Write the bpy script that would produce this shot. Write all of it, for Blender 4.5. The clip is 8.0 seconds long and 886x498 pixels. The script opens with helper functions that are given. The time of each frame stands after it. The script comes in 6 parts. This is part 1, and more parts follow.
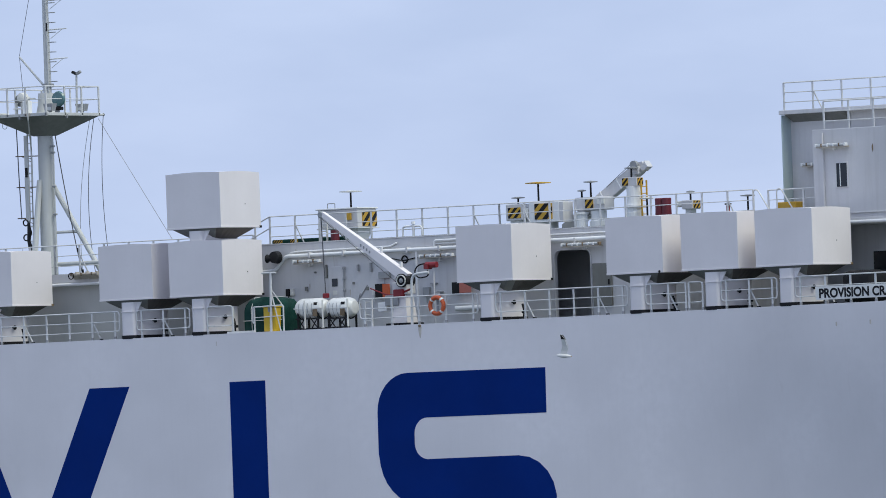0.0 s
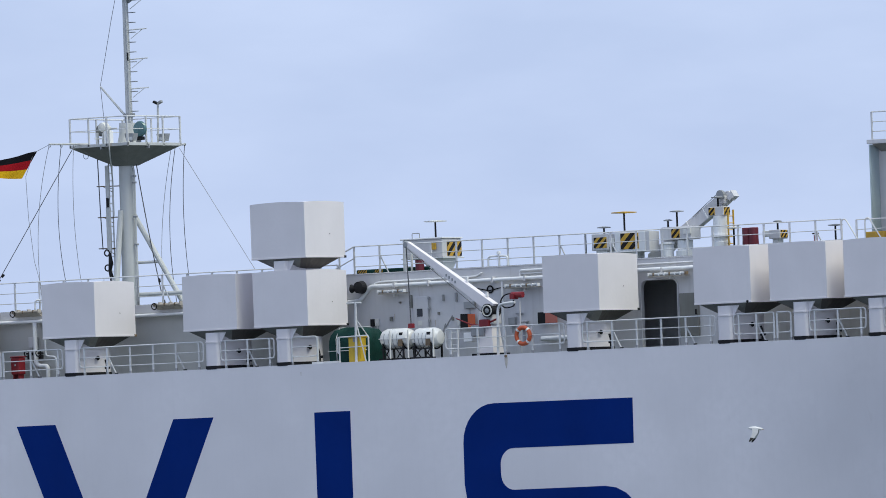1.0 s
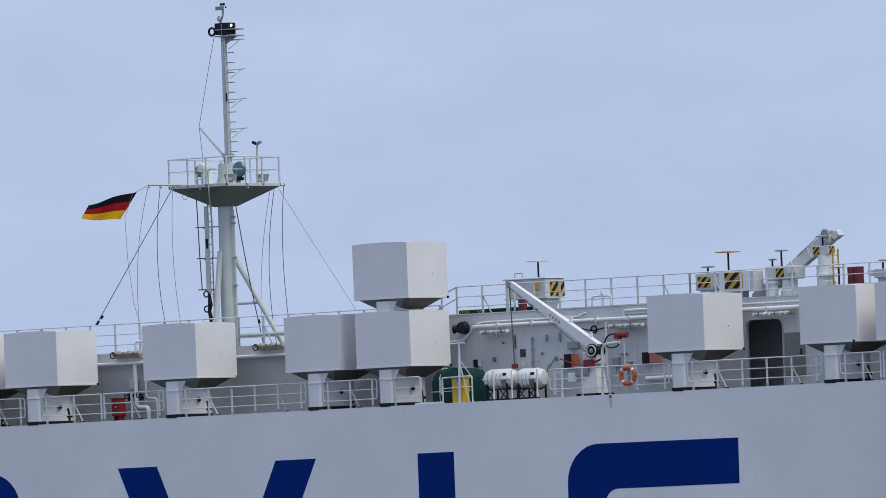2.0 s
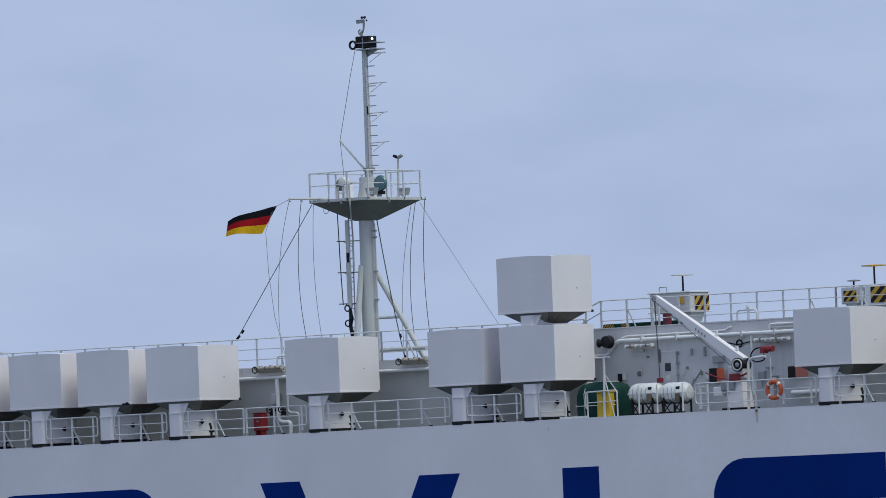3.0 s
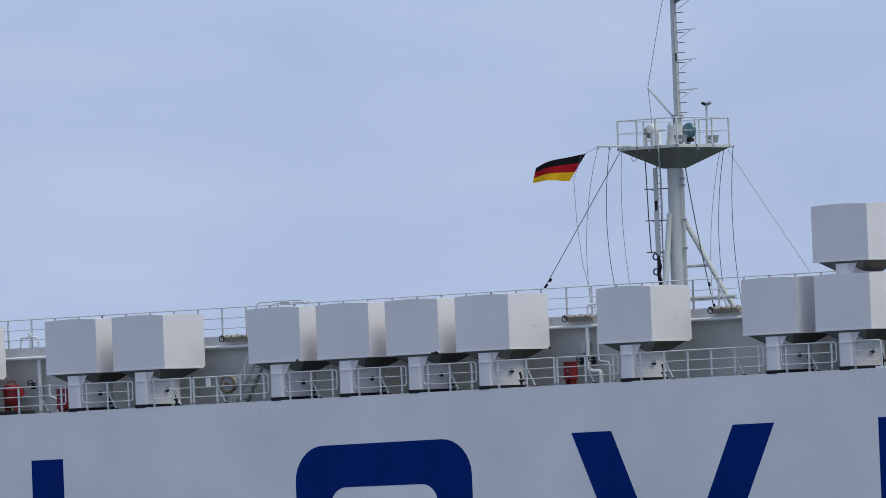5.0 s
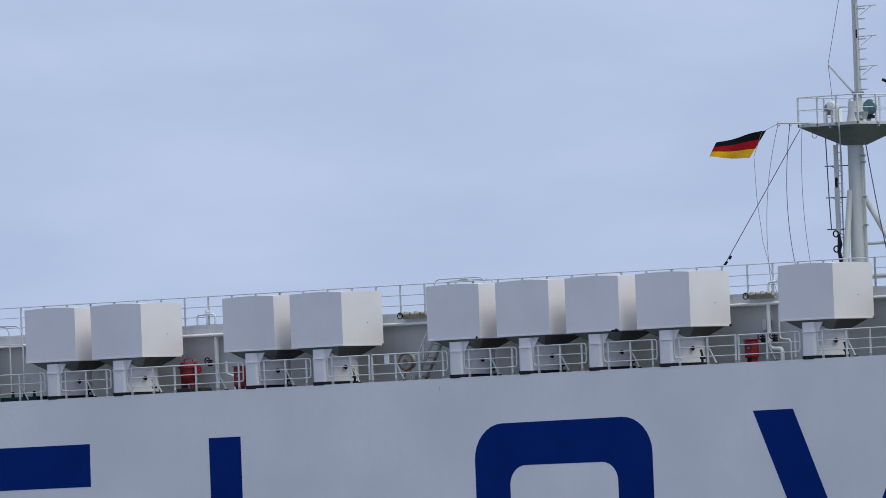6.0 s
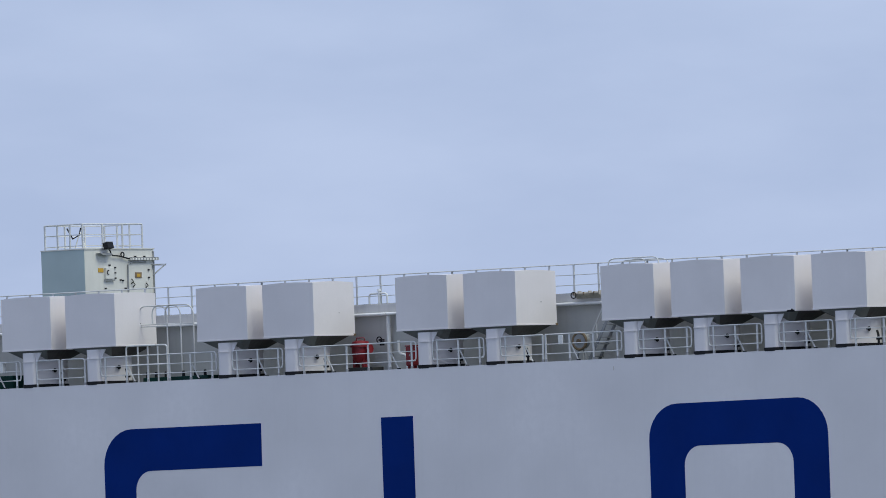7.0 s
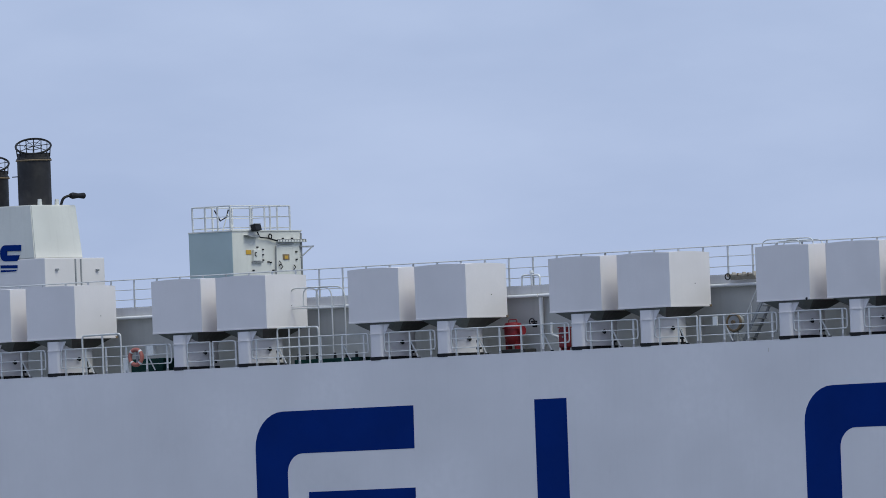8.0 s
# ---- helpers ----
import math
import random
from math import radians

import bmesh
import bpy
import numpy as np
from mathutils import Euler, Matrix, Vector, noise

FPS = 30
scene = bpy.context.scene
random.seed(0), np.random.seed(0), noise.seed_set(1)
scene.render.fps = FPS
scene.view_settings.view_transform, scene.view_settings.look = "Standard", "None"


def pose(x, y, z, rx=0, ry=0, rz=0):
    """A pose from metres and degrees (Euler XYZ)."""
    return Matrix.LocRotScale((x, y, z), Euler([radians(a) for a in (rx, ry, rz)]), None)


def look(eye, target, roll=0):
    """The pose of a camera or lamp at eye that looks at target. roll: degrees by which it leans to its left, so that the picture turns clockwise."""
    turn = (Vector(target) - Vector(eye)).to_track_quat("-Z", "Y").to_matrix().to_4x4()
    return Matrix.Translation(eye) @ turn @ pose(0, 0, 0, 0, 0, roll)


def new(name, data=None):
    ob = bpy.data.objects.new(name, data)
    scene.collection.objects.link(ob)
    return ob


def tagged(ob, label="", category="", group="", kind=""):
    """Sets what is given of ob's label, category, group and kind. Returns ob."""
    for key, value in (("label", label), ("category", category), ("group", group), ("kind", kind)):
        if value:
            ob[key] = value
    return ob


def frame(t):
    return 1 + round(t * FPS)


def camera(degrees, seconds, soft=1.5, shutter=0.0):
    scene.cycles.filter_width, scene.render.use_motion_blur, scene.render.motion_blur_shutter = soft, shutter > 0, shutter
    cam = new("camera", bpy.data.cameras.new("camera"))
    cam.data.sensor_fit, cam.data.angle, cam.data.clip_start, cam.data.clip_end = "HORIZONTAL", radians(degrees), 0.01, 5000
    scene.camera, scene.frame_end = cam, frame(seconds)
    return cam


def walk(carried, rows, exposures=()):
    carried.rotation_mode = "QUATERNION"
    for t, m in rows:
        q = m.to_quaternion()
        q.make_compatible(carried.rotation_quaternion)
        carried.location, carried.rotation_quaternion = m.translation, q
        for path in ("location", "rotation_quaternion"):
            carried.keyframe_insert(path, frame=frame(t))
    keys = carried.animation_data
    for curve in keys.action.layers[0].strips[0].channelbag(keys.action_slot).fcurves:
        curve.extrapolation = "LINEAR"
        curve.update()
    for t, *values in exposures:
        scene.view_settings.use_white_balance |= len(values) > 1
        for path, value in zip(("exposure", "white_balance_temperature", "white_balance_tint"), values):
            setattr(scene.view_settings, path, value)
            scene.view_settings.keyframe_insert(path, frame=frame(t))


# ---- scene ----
# x runs along the ship to her bow, y inboard from her starboard side, z up from the water
LENS, EYE_X, EYE_Y, EYE_Z, SPEED = 4.0238, 309.252, -383.800, 17.0, 3.0903
ROWS = [
    (0.0, 35.7470, 1.3527, -2.127),
    (0.5, 35.7894, 1.4085, -2.094),
    (1.0, 35.8290, 1.5083, -2.159),
    (2.3, 36.0620, 1.7705, -2.355),
    (2.5, 36.1305, 1.7991, -2.385),
    (3.0, 36.3407, 1.8103, -2.328),
    (3.5, 36.5203, 1.7706, -2.140),
    (4.0, 36.7696, 1.7197, -2.371),
    (4.2, 36.8370, 1.7055, -2.370),
    (5.3, 37.3200, 1.6240, -2.355),
    (5.5, 37.4210, 1.6109, -2.352),
    (6.0, 37.7020, 1.5793, -2.287),
    (6.5, 37.9272, 1.5542, -2.161),
    (7.0, 38.2085, 1.5206, -2.097),
    (7.5, 38.3913, 1.4943, -1.990),
    (8.0, 38.6230, 1.4676, -2.154),
]
cam = camera(LENS, 8.0, soft=0.9)
walk(cam, [(t, pose(EYE_X - SPEED * t, EYE_Y, EYE_Z, 90 + pitch, 0, yaw) @ pose(0, 0, 0, 0, 0, roll)) for t, yaw, pitch, roll in ROWS],
     exposures=[(0.0, 0.20, 6420, 10), (1.2, 0.24, 6420, 10), (2.4, -0.10, 6300, 10), (4.2, -0.16, 6200, 10), (5.4, -0.06, 6300, 10), (6.0, -0.03, 6350, 10), (7.0, -0.03, 6350, 10), (8.0, -0.10, 6250, 10)])

# ---- light: a bright overcast sky, a soft veiled sun ahead of the bow ----
SUN_ELEVATION, SUN_TURN = 60.0, -2.0          # degrees; the turn is from the bow towards the camera's side
world = bpy.data.worlds.new("sky")
scene.world = world
world.use_nodes = True
wt = world.node_tree
wt.nodes.clear()


def sky_world():
    n, l = wt.nodes, wt.links
    out = n.new("ShaderNodeOutputWorld")
    back = n.new("ShaderNodeBackground")
    sky = n.new("ShaderNodeTexSky")
    sky.sky_type = "NISHITA"
    sky.sun_disc = False
    sky.sun_elevation = radians(SUN_ELEVATION)
    sky.sun_rotation = radians(90.0 - SUN_TURN)
    sky.air_density, sky.dust_density, sky.ozone_density = 1.0, 2.0, 1.5
    co = n.new("ShaderNodeTexCoord")
    mp = n.new("ShaderNodeMapping")
    mp.inputs["Scale"].default_value = (14.0, 14.0, 42.0)
    no = n.new("ShaderNodeTexNoise")
    no.inputs["Scale"].default_value = 2.6
    no.inputs["Detail"].default_value = 5.0
    no.inputs["Roughness"].default_value = 0.5
    ramp = n.new("ShaderNodeValToRGB")
    ramp.color_ramp.elements[0].position = 0.32
    ramp.color_ramp.elements[0].color = (0.450, 0.550, 0.785, 1)
    ramp.color_ramp.elements[1].position = 0.70
    ramp.color_ramp.elements[1].color = (0.530, 0.630, 0.865, 1)
    dim = n.new("ShaderNodeMix")
    dim.data_type = "RGBA"
    dim.blend_type = "MULTIPLY"
    dim.inputs["Factor"].default_value = 1.0
    dim.inputs["B"].default_value = (0.10, 0.10, 0.10, 1)
    mix = n.new("ShaderNodeMix")
    mix.data_type = "RGBA"
    mix.inputs["Factor"].default_value = 0.88       # the cloud sheet hides most of the clear sky
    l.new(co.outputs["Generated"], mp.inputs["Vector"])
    l.new(mp.outputs["Vector"], no.inputs["Vector"])
    l.new(no.outputs["Fac"], ramp.inputs["Fac"])
    l.new(sky.outputs["Color"], dim.inputs["A"])
    l.new(dim.outputs["Result"], mix.inputs["A"])
    l.new(ramp.outputs["Color"], mix.inputs["B"])
    l.new(mix.outputs["Result"], back.inputs["Color"])
    back.inputs["Strength"].default_value = 1.0
    l.new(back.outputs["Background"], out.inputs["Surface"])


sky_world()
sun = new("sun", bpy.data.lights.new("sun", "SUN"))
sun.data.energy, sun.data.angle, sun.data.color = 2.1, radians(34), (0.93, 0.935, 0.75)
_a, _e = radians(SUN_TURN), radians(SUN_ELEVATION)
sun.matrix_world = look((60 + 100 * math.cos(_e) * math.cos(_a), 100 * math.cos(_e) * math.sin(_a), 60 + 100 * math.sin(_e)), (60, 0, 60))


# ---- materials ----
def paint(name, colour, rough=0.45, wear=0.10, grime=0.0, scale=1.0, metal=0.0, bump=0.02, streak=0.0, rust=0.0, spread=0.0, gloss=0.5):
    """Painted or coated surface: fine grain, broad blotches, vertical dirt runs and sparse rust runs."""
    m = bpy.data.materials.new(name)
    m.use_nodes = True
    n, l = m.node_tree.nodes, m.node_tree.links
    p = n["Principled BSDF"]
    geo = n.new("ShaderNodeNewGeometry")

    def noise_of(sc, detail, stretch=(1, 1, 1)):
        mp = n.new("ShaderNodeMapping")
        mp.inputs["Scale"].default_value = stretch
        t = n.new("ShaderNodeTexNoise")
        t.inputs["Scale"].default_value = sc
        t.inputs["Detail"].default_value = detail
        l.new(geo.outputs["Position"], mp.inputs["Vector"])
        l.new(mp.outputs["Vector"], t.inputs["Vector"])
        return t.outputs["Fac"]

    def span(fac, a, b, c, d):
        r = n.new("ShaderNodeMapRange")
        for key, v in zip(("From Min", "From Max", "To Min", "To Max"), (a, b, c, d)):
            r.inputs[key].default_value = v
        l.new(fac, r.inputs["Value"])
        return r.outputs["Result"]

    def blend(fac, a, b, kind="MIX"):
        x = n.new("ShaderNodeMix")
        x.data_type, x.blend_type = "RGBA", kind
        if isinstance(fac, float):
            x.inputs["Factor"].default_value = fac
        else:
            l.new(fac, x.inputs["Factor"])
        for key, v in (("A", a), ("B", b)):
            if isinstance(v, tuple):
                x.inputs[key].default_value = (*v, 1)
            else:
                l.new(v, x.inputs[key])
        return x.outputs["Result"]

    dark = tuple(c * (1 - 2.2 * wear) for c in colour)
    light = tuple(min(0.92, c * (1 + 0.5 * wear)) for c in colour)
    col = blend(span(noise_of(0.45 * scale, 3), 0.35, 0.65, 0, 1), dark, light)
    col = blend(span(noise_of(9 * scale, 4), 0.35, 0.7, 0, 0.45), col, tuple(c * (1 - 1.2 * wear) for c in colour))
    if spread:
        info = n.new("ShaderNodeObjectInfo")
        col = blend(span(info.outputs["Random"], 0, 1, 0, spread), col, tuple(c * 0.6 for c in colour))
    if streak:
        f = span(noise_of(1.0, 3, (5.5, 5.5, 0.28)), 0.52, 0.78, 0, streak)
        col = blend(f, col, tuple(c * k for c, k in zip(colour, (0.55, 0.53, 0.50))))
    if rust:
        f = span(noise_of(1.0, 2, (3.1, 3.1, 0.55)), 0.70, 0.80, 0, rust)
        col = blend(f, col, (0.20, 0.10, 0.045))
    if grime:
        f = span(noise_of(2.2 * scale, 5), 0.48, 0.75, 0, grime)
        col = blend(f, col, (0.10, 0.09, 0.08))
    l.new(col, p.inputs["Base Color"])
    l.new(span(noise_of(3 * scale, 3), 0.3, 0.7, max(0.05, rough - 0.08), min(1, rough + 0.12)), p.inputs["Roughness"])
    p.inputs["Metallic"].default_value = metal
    p.inputs["Specular IOR Level"].default_value = gloss
    if bump:
        b = n.new("ShaderNodeBump")
        b.inputs["Strength"].default_value = 0.35
        b.inputs["Distance"].default_value = bump
        l.new(noise_of(0.9 * scale, 3), b.inputs["Height"])
        l.new(b.outputs["Normal"], p.inputs["Normal"])
    return m


HULL = paint("hull paint", (0.835, 0.80, 0.805), 0.42, 0.055, bump=0.03, streak=0.035, rust=0.05, scale=0.35)
COWL = paint("cowl paint", (0.83, 0.785, 0.785), 0.50, 0.03, bump=0.012, streak=0.03, spread=0.06)
WHITE = paint("white paint", (0.85, 0.85, 0.845), 0.40, 0.04, bump=0.01, streak=0.14)
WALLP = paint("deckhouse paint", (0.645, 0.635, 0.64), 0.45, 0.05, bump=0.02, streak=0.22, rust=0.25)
RAILP = paint("rail paint", (0.70, 0.70, 0.69), 0.4, 0.05, bump=0.0, grime=0.15, scale=3)
CREAM = paint("warm white paint", (0.74, 0.73, 0.68), 0.45, 0.05, bump=0.01, streak=0.12)
GREY = paint("grey steel paint", (0.33, 0.34, 0.35), 0.5, 0.08, bump=0.01, grime=0.2)
# plain grey for small fittings; on undersides it paints in their shade
DULL_GREY_SHADE = paint("dull grey, painted shade on undersides", (0.22, 0.222, 0.205), 0.65, 0.10, grime=0.25, bump=0.01, streak=0.3)
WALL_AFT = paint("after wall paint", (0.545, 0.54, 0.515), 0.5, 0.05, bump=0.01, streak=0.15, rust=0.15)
# a faded life ring, and the shade painted on one cabinet door
FADED_OR_SHADED = paint("faded orange plastic, also door shade", (0.52, 0.17, 0.13), 0.6, 0.08, bump=0.004)
# soot, plus the shade below the hoods put into the colour
HOPPER = paint("cowl underside soot and shade", (0.105, 0.095, 0.085), 0.7, 0.14, grime=0.45, bump=0.01)
MASTP = paint("mast paint", (0.60, 0.605, 0.585), 0.5, 0.06, bump=0.008, streak=0.25, rust=0.2)
HALYARD = paint("faded halyard rope", (0.27, 0.27, 0.28), 0.8, 0.1, bump=0.0)
TROUGH = paint("weathered lamp trough", (0.52, 0.47, 0.40), 0.7, 0.12, grime=0.3, bump=0.01, scale=3)
GREEN_GREY = paint("weathered grey green paint", (0.45, 0.54, 0.55), 0.5, 0.05, bump=0.01)
BLUE = paint("deep blue hull paint", (0.0012, 0.0245, 0.18), 0.6, 0.06, bump=0.02, gloss=0.06)
BLACK = paint("black paint", (0.014, 0.014, 0.016), 0.6, 0.10, bump=0.005, gloss=0.25)
SOOT = paint("sooty black funnel", (0.022, 0.020, 0.022), 0.6, 0.15, grime=0.3, bump=0.01)
YELLOW = paint("yellow paint", (0.64, 0.37, 0.035), 0.5, 0.10, grime=0.2, bump=0.005)
CHEST = paint("yellow chest plastic", (0.70, 0.46, 0.03), 0.45, 0.06, bump=0.005)
RED = paint("red paint", (0.25, 0.014, 0.02), 0.45, 0.10, bump=0.005)
MAROON = paint("maroon drum paint", (0.15, 0.018, 0.030), 0.45, 0.10, bump=0.005)
ORANGE = paint("orange safety plastic", (0.58, 0.11, 0.035), 0.5, 0.10, bump=0.004)
TARP = paint("green tarpaulin", (0.0025, 0.043, 0.033), 0.62, 0.15, bump=0.10, scale=4, gloss=0.25)
RAFT = paint("white canister plastic", (0.82, 0.81, 0.77), 0.3, 0.04, grime=0.10, bump=0.004)
DARK = paint("dark interior", (0.035, 0.037, 0.040), 0.7, 0.1, bump=0.0)
RUST = paint("rusty steel", (0.24, 0.17, 0.10), 0.75, 0.2, grime=0.35, bump=0.02, scale=4)
ROPE = paint("wire rope", (0.10, 0.10, 0.11), 0.6, 0.1, bump=0.0)
TEAL = paint("teal searchlight glass", (0.11, 0.21, 0.22), 0.2, 0.05, bump=0.0)
FADED_RUST = paint("faded rust stain", (0.62, 0.56, 0.49), 0.7, 0.12, bump=0.0, scale=4)
LENSM = paint("lamp lens", (0.55, 0.57, 0.58), 0.15, 0.05, bump=0.0)
DECKP = paint("deck paint", (0.075, 0.10, 0.085), 0.7, 0.12, grime=0.3, bump=0.02)
FLAG_BLACK = paint("black bunting", (0.012, 0.012, 0.014), 0.8, 0.05, bump=0.0, gloss=0.08)
FLAG_RED = paint("red bunting", (0.40, 0.012, 0.018), 0.8, 0.05, bump=0.0, gloss=0.08)
FLAG_GOLD = paint("gold bunting", (0.80, 0.46, 0.015), 0.8, 0.05, bump=0.0, gloss=0.08)
GULL = paint("white plumage", (0.80, 0.79, 0.77), 0.8, 0.05, bump=0.0)
GULL_GREY = paint("grey plumage", (0.36, 0.37, 0.39), 0.8, 0.05, bump=0.0)


def glass_dark():
    m = bpy.data.materials.new("dark window glass")
    m.use_nodes = True
    p = m.node_tree.nodes["Principled BSDF"]
    p.inputs["Base Color"].default_value = (0.012, 0.016, 0.022, 1)
    p.inputs["Roughness"].default_value = 0.06
    return m


def lamp_glow():
    m = bpy.data.materials.new("lit mast lamp")
    m.use_nodes = True
    p = m.node_tree.nodes["Principled BSDF"]
    p.inputs["Emission Color"].default_value = (1.0, 0.93, 0.8, 1)
    p.inputs["Emission Strength"].default_value = 2.0
    return m


def sea():
    m = bpy.data.materials.new("sea water")
    m.use_nodes = True
    n, l = m.node_tree.nodes, m.node_tree.links
    p = n["Principled BSDF"]
    p.inputs["Base Color"].default_value = (0.045, 0.065, 0.070, 1)
    p.inputs["Roughness"].default_value = 0.12
    geo = n.new("ShaderNodeNewGeometry")
    t = n.new("ShaderNodeTexNoise")
    t.inputs["Scale"].default_value = 0.35
    t.inputs["Detail"].default_value = 6
    b = n.new("ShaderNodeBump")
    b.inputs["Strength"].default_value = 0.8
    b.inputs["Distance"].default_value = 0.5
    l.new(geo.outputs["Position"], t.inputs["Vector"])
    l.new(t.outputs["Fac"], b.inputs["Height"])
    l.new(b.outputs["Normal"], p.inputs["Normal"])
    return m


GLASS, GLOW, SEA = glass_dark(), lamp_glow(), sea()


# ---- mesh helpers ----
def part(name, bm, material, parent=None, label=""):
    """Links a bmesh as one mesh object, under a thing or part when one is given."""
    me = bpy.data.meshes.new(name)
    bmesh.ops.recalc_face_normals(bm, faces=bm.faces)
    bm.to_mesh(me)
    bm.free()
    for m in (material if isinstance(material, (list, tuple)) else (material,)):
        me.materials.append(m)
    ob = new(name, me)
    if parent is not None:
        ob.parent = parent
        base, up = Vector((0, 0, 0)), parent
        while up is not None:
            base += up.location
            up = up.parent
        me.transform(Matrix.Translation(-base))
    if label:
        tagged(ob, label)
    return ob


def thing(name, at, label, category, group="", kind=""):
    ob = new(name)
    ob.location = at
    ob.empty_display_size = 0.2
    return tagged(ob, label, category, group, kind)


def shade(ob, angle=35):
    me = ob.data
    me.shade_smooth()
    me.set_sharp_from_angle(angle=radians(angle))
    return ob


def box(x0, x1, y0, y1, z0, z1, bevel=0.0, bm=None, m=None):
    own = bmesh.new()
    r = bmesh.ops.create_cube(own, size=1)
    for v in r["verts"]:
        v.co = Vector(((x0 + x1) / 2 + v.co.x * (x1 - x0), (y0 + y1) / 2 + v.co.y * (y1 - y0), (z0 + z1) / 2 + v.co.z * (z1 - z0)))
    if bevel:
        bmesh.ops.bevel(own, geom=list(own.edges), offset=bevel, segments=2, profile=0.6, affect="EDGES")
    if m is not None:
        bmesh.ops.transform(own, matrix=m, verts=own.verts)
    return joined(bm, own)


def joined(bm, own):
    if bm is None:
        return own
    me = bpy.data.meshes.new("join")
    own.to_mesh(me)
    own.free()
    bm.from_mesh(me)
    bpy.data.meshes.remove(me)
    return bm


def tube(points, r, bm=None, seg=6, caps=True):
    """A round bar along a line of points; r is one radius or one for each point."""
    bm = bm or bmesh.new()
    pts = [Vector(p) for p in points]
    rs = r if isinstance(r, (list, tuple)) else [r] * len(pts)
    rings, ref = [], None
    for i, p in enumerate(pts):
        d = (pts[min(i + 1, len(pts) - 1)] - pts[max(i - 1, 0)]).normalized()
        if ref is None:
            ref = d.cross(Vector((0, 0, 1)))
            if ref.length < 1e-3:
                ref = d.cross(Vector((0, 1, 0)))
        ref = (ref - d * ref.dot(d)).normalized()
        side = d.cross(ref)
        rings.append([bm.verts.new(p + rs[i] * (math.cos(a) * ref + math.sin(a) * side)) for a in (2 * math.pi * k / seg for k in range(seg))])
    for a, b in zip(rings, rings[1:]):
        for k in range(seg):
            bm.faces.new((a[k], a[(k + 1) % seg], b[(k + 1) % seg], b[k]))
    if caps:
        bm.faces.new(rings[0])
        bm.faces.new(rings[-1])
    return bm


def rounded(points, r=0.12, steps=4):
    """The line through points with its corners rounded."""
    pts = [Vector(p) for p in points]
    out = [pts[0]]
    for a, b, c in zip(pts, pts[1:], pts[2:]):
        p, q = b + (a - b).normalized() * min(r, (a - b).length / 2), b + (c - b).normalized() * min(r, (c - b).length / 2)
        out += [p.lerp(b, t).lerp(b.lerp(q, t), t) for t in (k / steps for k in range(steps + 1))]
    return out + [pts[-1]]


def cyl(p0, p1, r0, r1=None, seg=20, bm=None):
    return tube([p0, p1], [r0, r0 if r1 is None else r1], bm, seg)


def lathe(profile, at, axis="z", seg=24, bm=None):
    """Turns (radius, height) pairs round an axis through at."""
    own = bmesh.new()
    rings = []
    for r, h in profile:
        ring = []
        for k in range(seg):
            a = 2 * math.pi * k / seg
            c, s = r * math.cos(a), r * math.sin(a)
            ring.append(own.verts.new({"z": (c, s, h), "y": (c, h, s), "x": (h, c, s)}[axis]))
        rings.append(ring)
    for a, b in zip(rings, rings[1:]):
        for k in range(seg):
            own.faces.new((a[k], a[(k + 1) % seg], b[(k + 1) % seg], b[k]))
    own.faces.new(rings[0])
    own.faces.new(rings[-1])
    bmesh.ops.translate(own, vec=Vector(at), verts=own.verts)
    return joined(bm, own)


def slab(outline, a0, a1, axis="y", bm=None, bevel=0.0):
    """A plate with the given outline: (x, z) pairs for axis y, (y, z) for x, (x, y) for z."""
    own = bmesh.new()

    def at(p, a):
        return {"y": (p[0], a, p[1]), "x": (a, p[0], p[1]), "z": (p[0], p[1], a)}[axis]

    lo, hi = [own.verts.new(at(p, a0)) for p in outline], [own.verts.new(at(p, a1)) for p in outline]
    own.faces.new(lo)
    own.faces.new(hi)
    for k in range(len(outline)):
        j = (k + 1) % len(outline)
        own.faces.new((lo[k], lo[j], hi[j], hi[k]))
    if bevel:
        bmesh.ops.bevel(own, geom=list(own.edges), offset=bevel, segments=2, profile=0.6, affect="EDGES")
    return joined(bm, own)


def frustum(lower, upper, z0, z1, bm=None):
    """lower, upper: (x0, x1, y0, y1)."""
    bm = bm or bmesh.new()
    a = [bm.verts.new((lower[i], lower[j], z0)) for i, j in ((0, 2), (1, 2), (1, 3), (0, 3))]
    b = [bm.verts.new((upper[i], upper[j], z1)) for i, j in ((0, 2), (1, 2), (1, 3), (0, 3))]
    bm.faces.new(a)
    bm.faces.new(b)
    for k in range(4):
        j = (k + 1) % 4
        bm.faces.new((a[k], a[j], b[j], b[k]))
    return bm


def torus(at, R, r, axis="y", a0=0.0, a1=360.0, n=28, seg=8, bm=None):
    pts = []
    for k in range(n + 1):
        a = radians(a0 + (a1 - a0) * k / n)
        c, s = R * math.cos(a), R * math.sin(a)
        pts.append(Vector(at) + Vector({"y": (c, 0, s), "x": (0, c, s), "z": (c, s, 0)}[axis]))
    return tube(pts, r, bm, seg, caps=abs(a1 - a0) < 359)


def arc(cx, cz, r, a0, a1, n=8):
    return [(cx + r * math.cos(radians(a0 + (a1 - a0) * k / n)), cz + r * math.sin(radians(a0 + (a1 - a0) * k / n))) for k in range(n + 1)]


# ---- the ship's large forms ----
DECK, ROOF_AFT, ROOF_FORE, STEP_X = 25.40, 28.07, 28.78, 21.9


def water():
    bm = bmesh.new()
    vs = [bm.verts.new(p) for p in ((-2500, -1500, 0), (2500, -1500, 0), (2500, 3000, 0), (-2500, 3000, 0))]
    bm.faces.new(vs)
    tagged(part("water", bm, SEA), "grey-green rippled sea water under an overcast sky", "water", kind="structure")


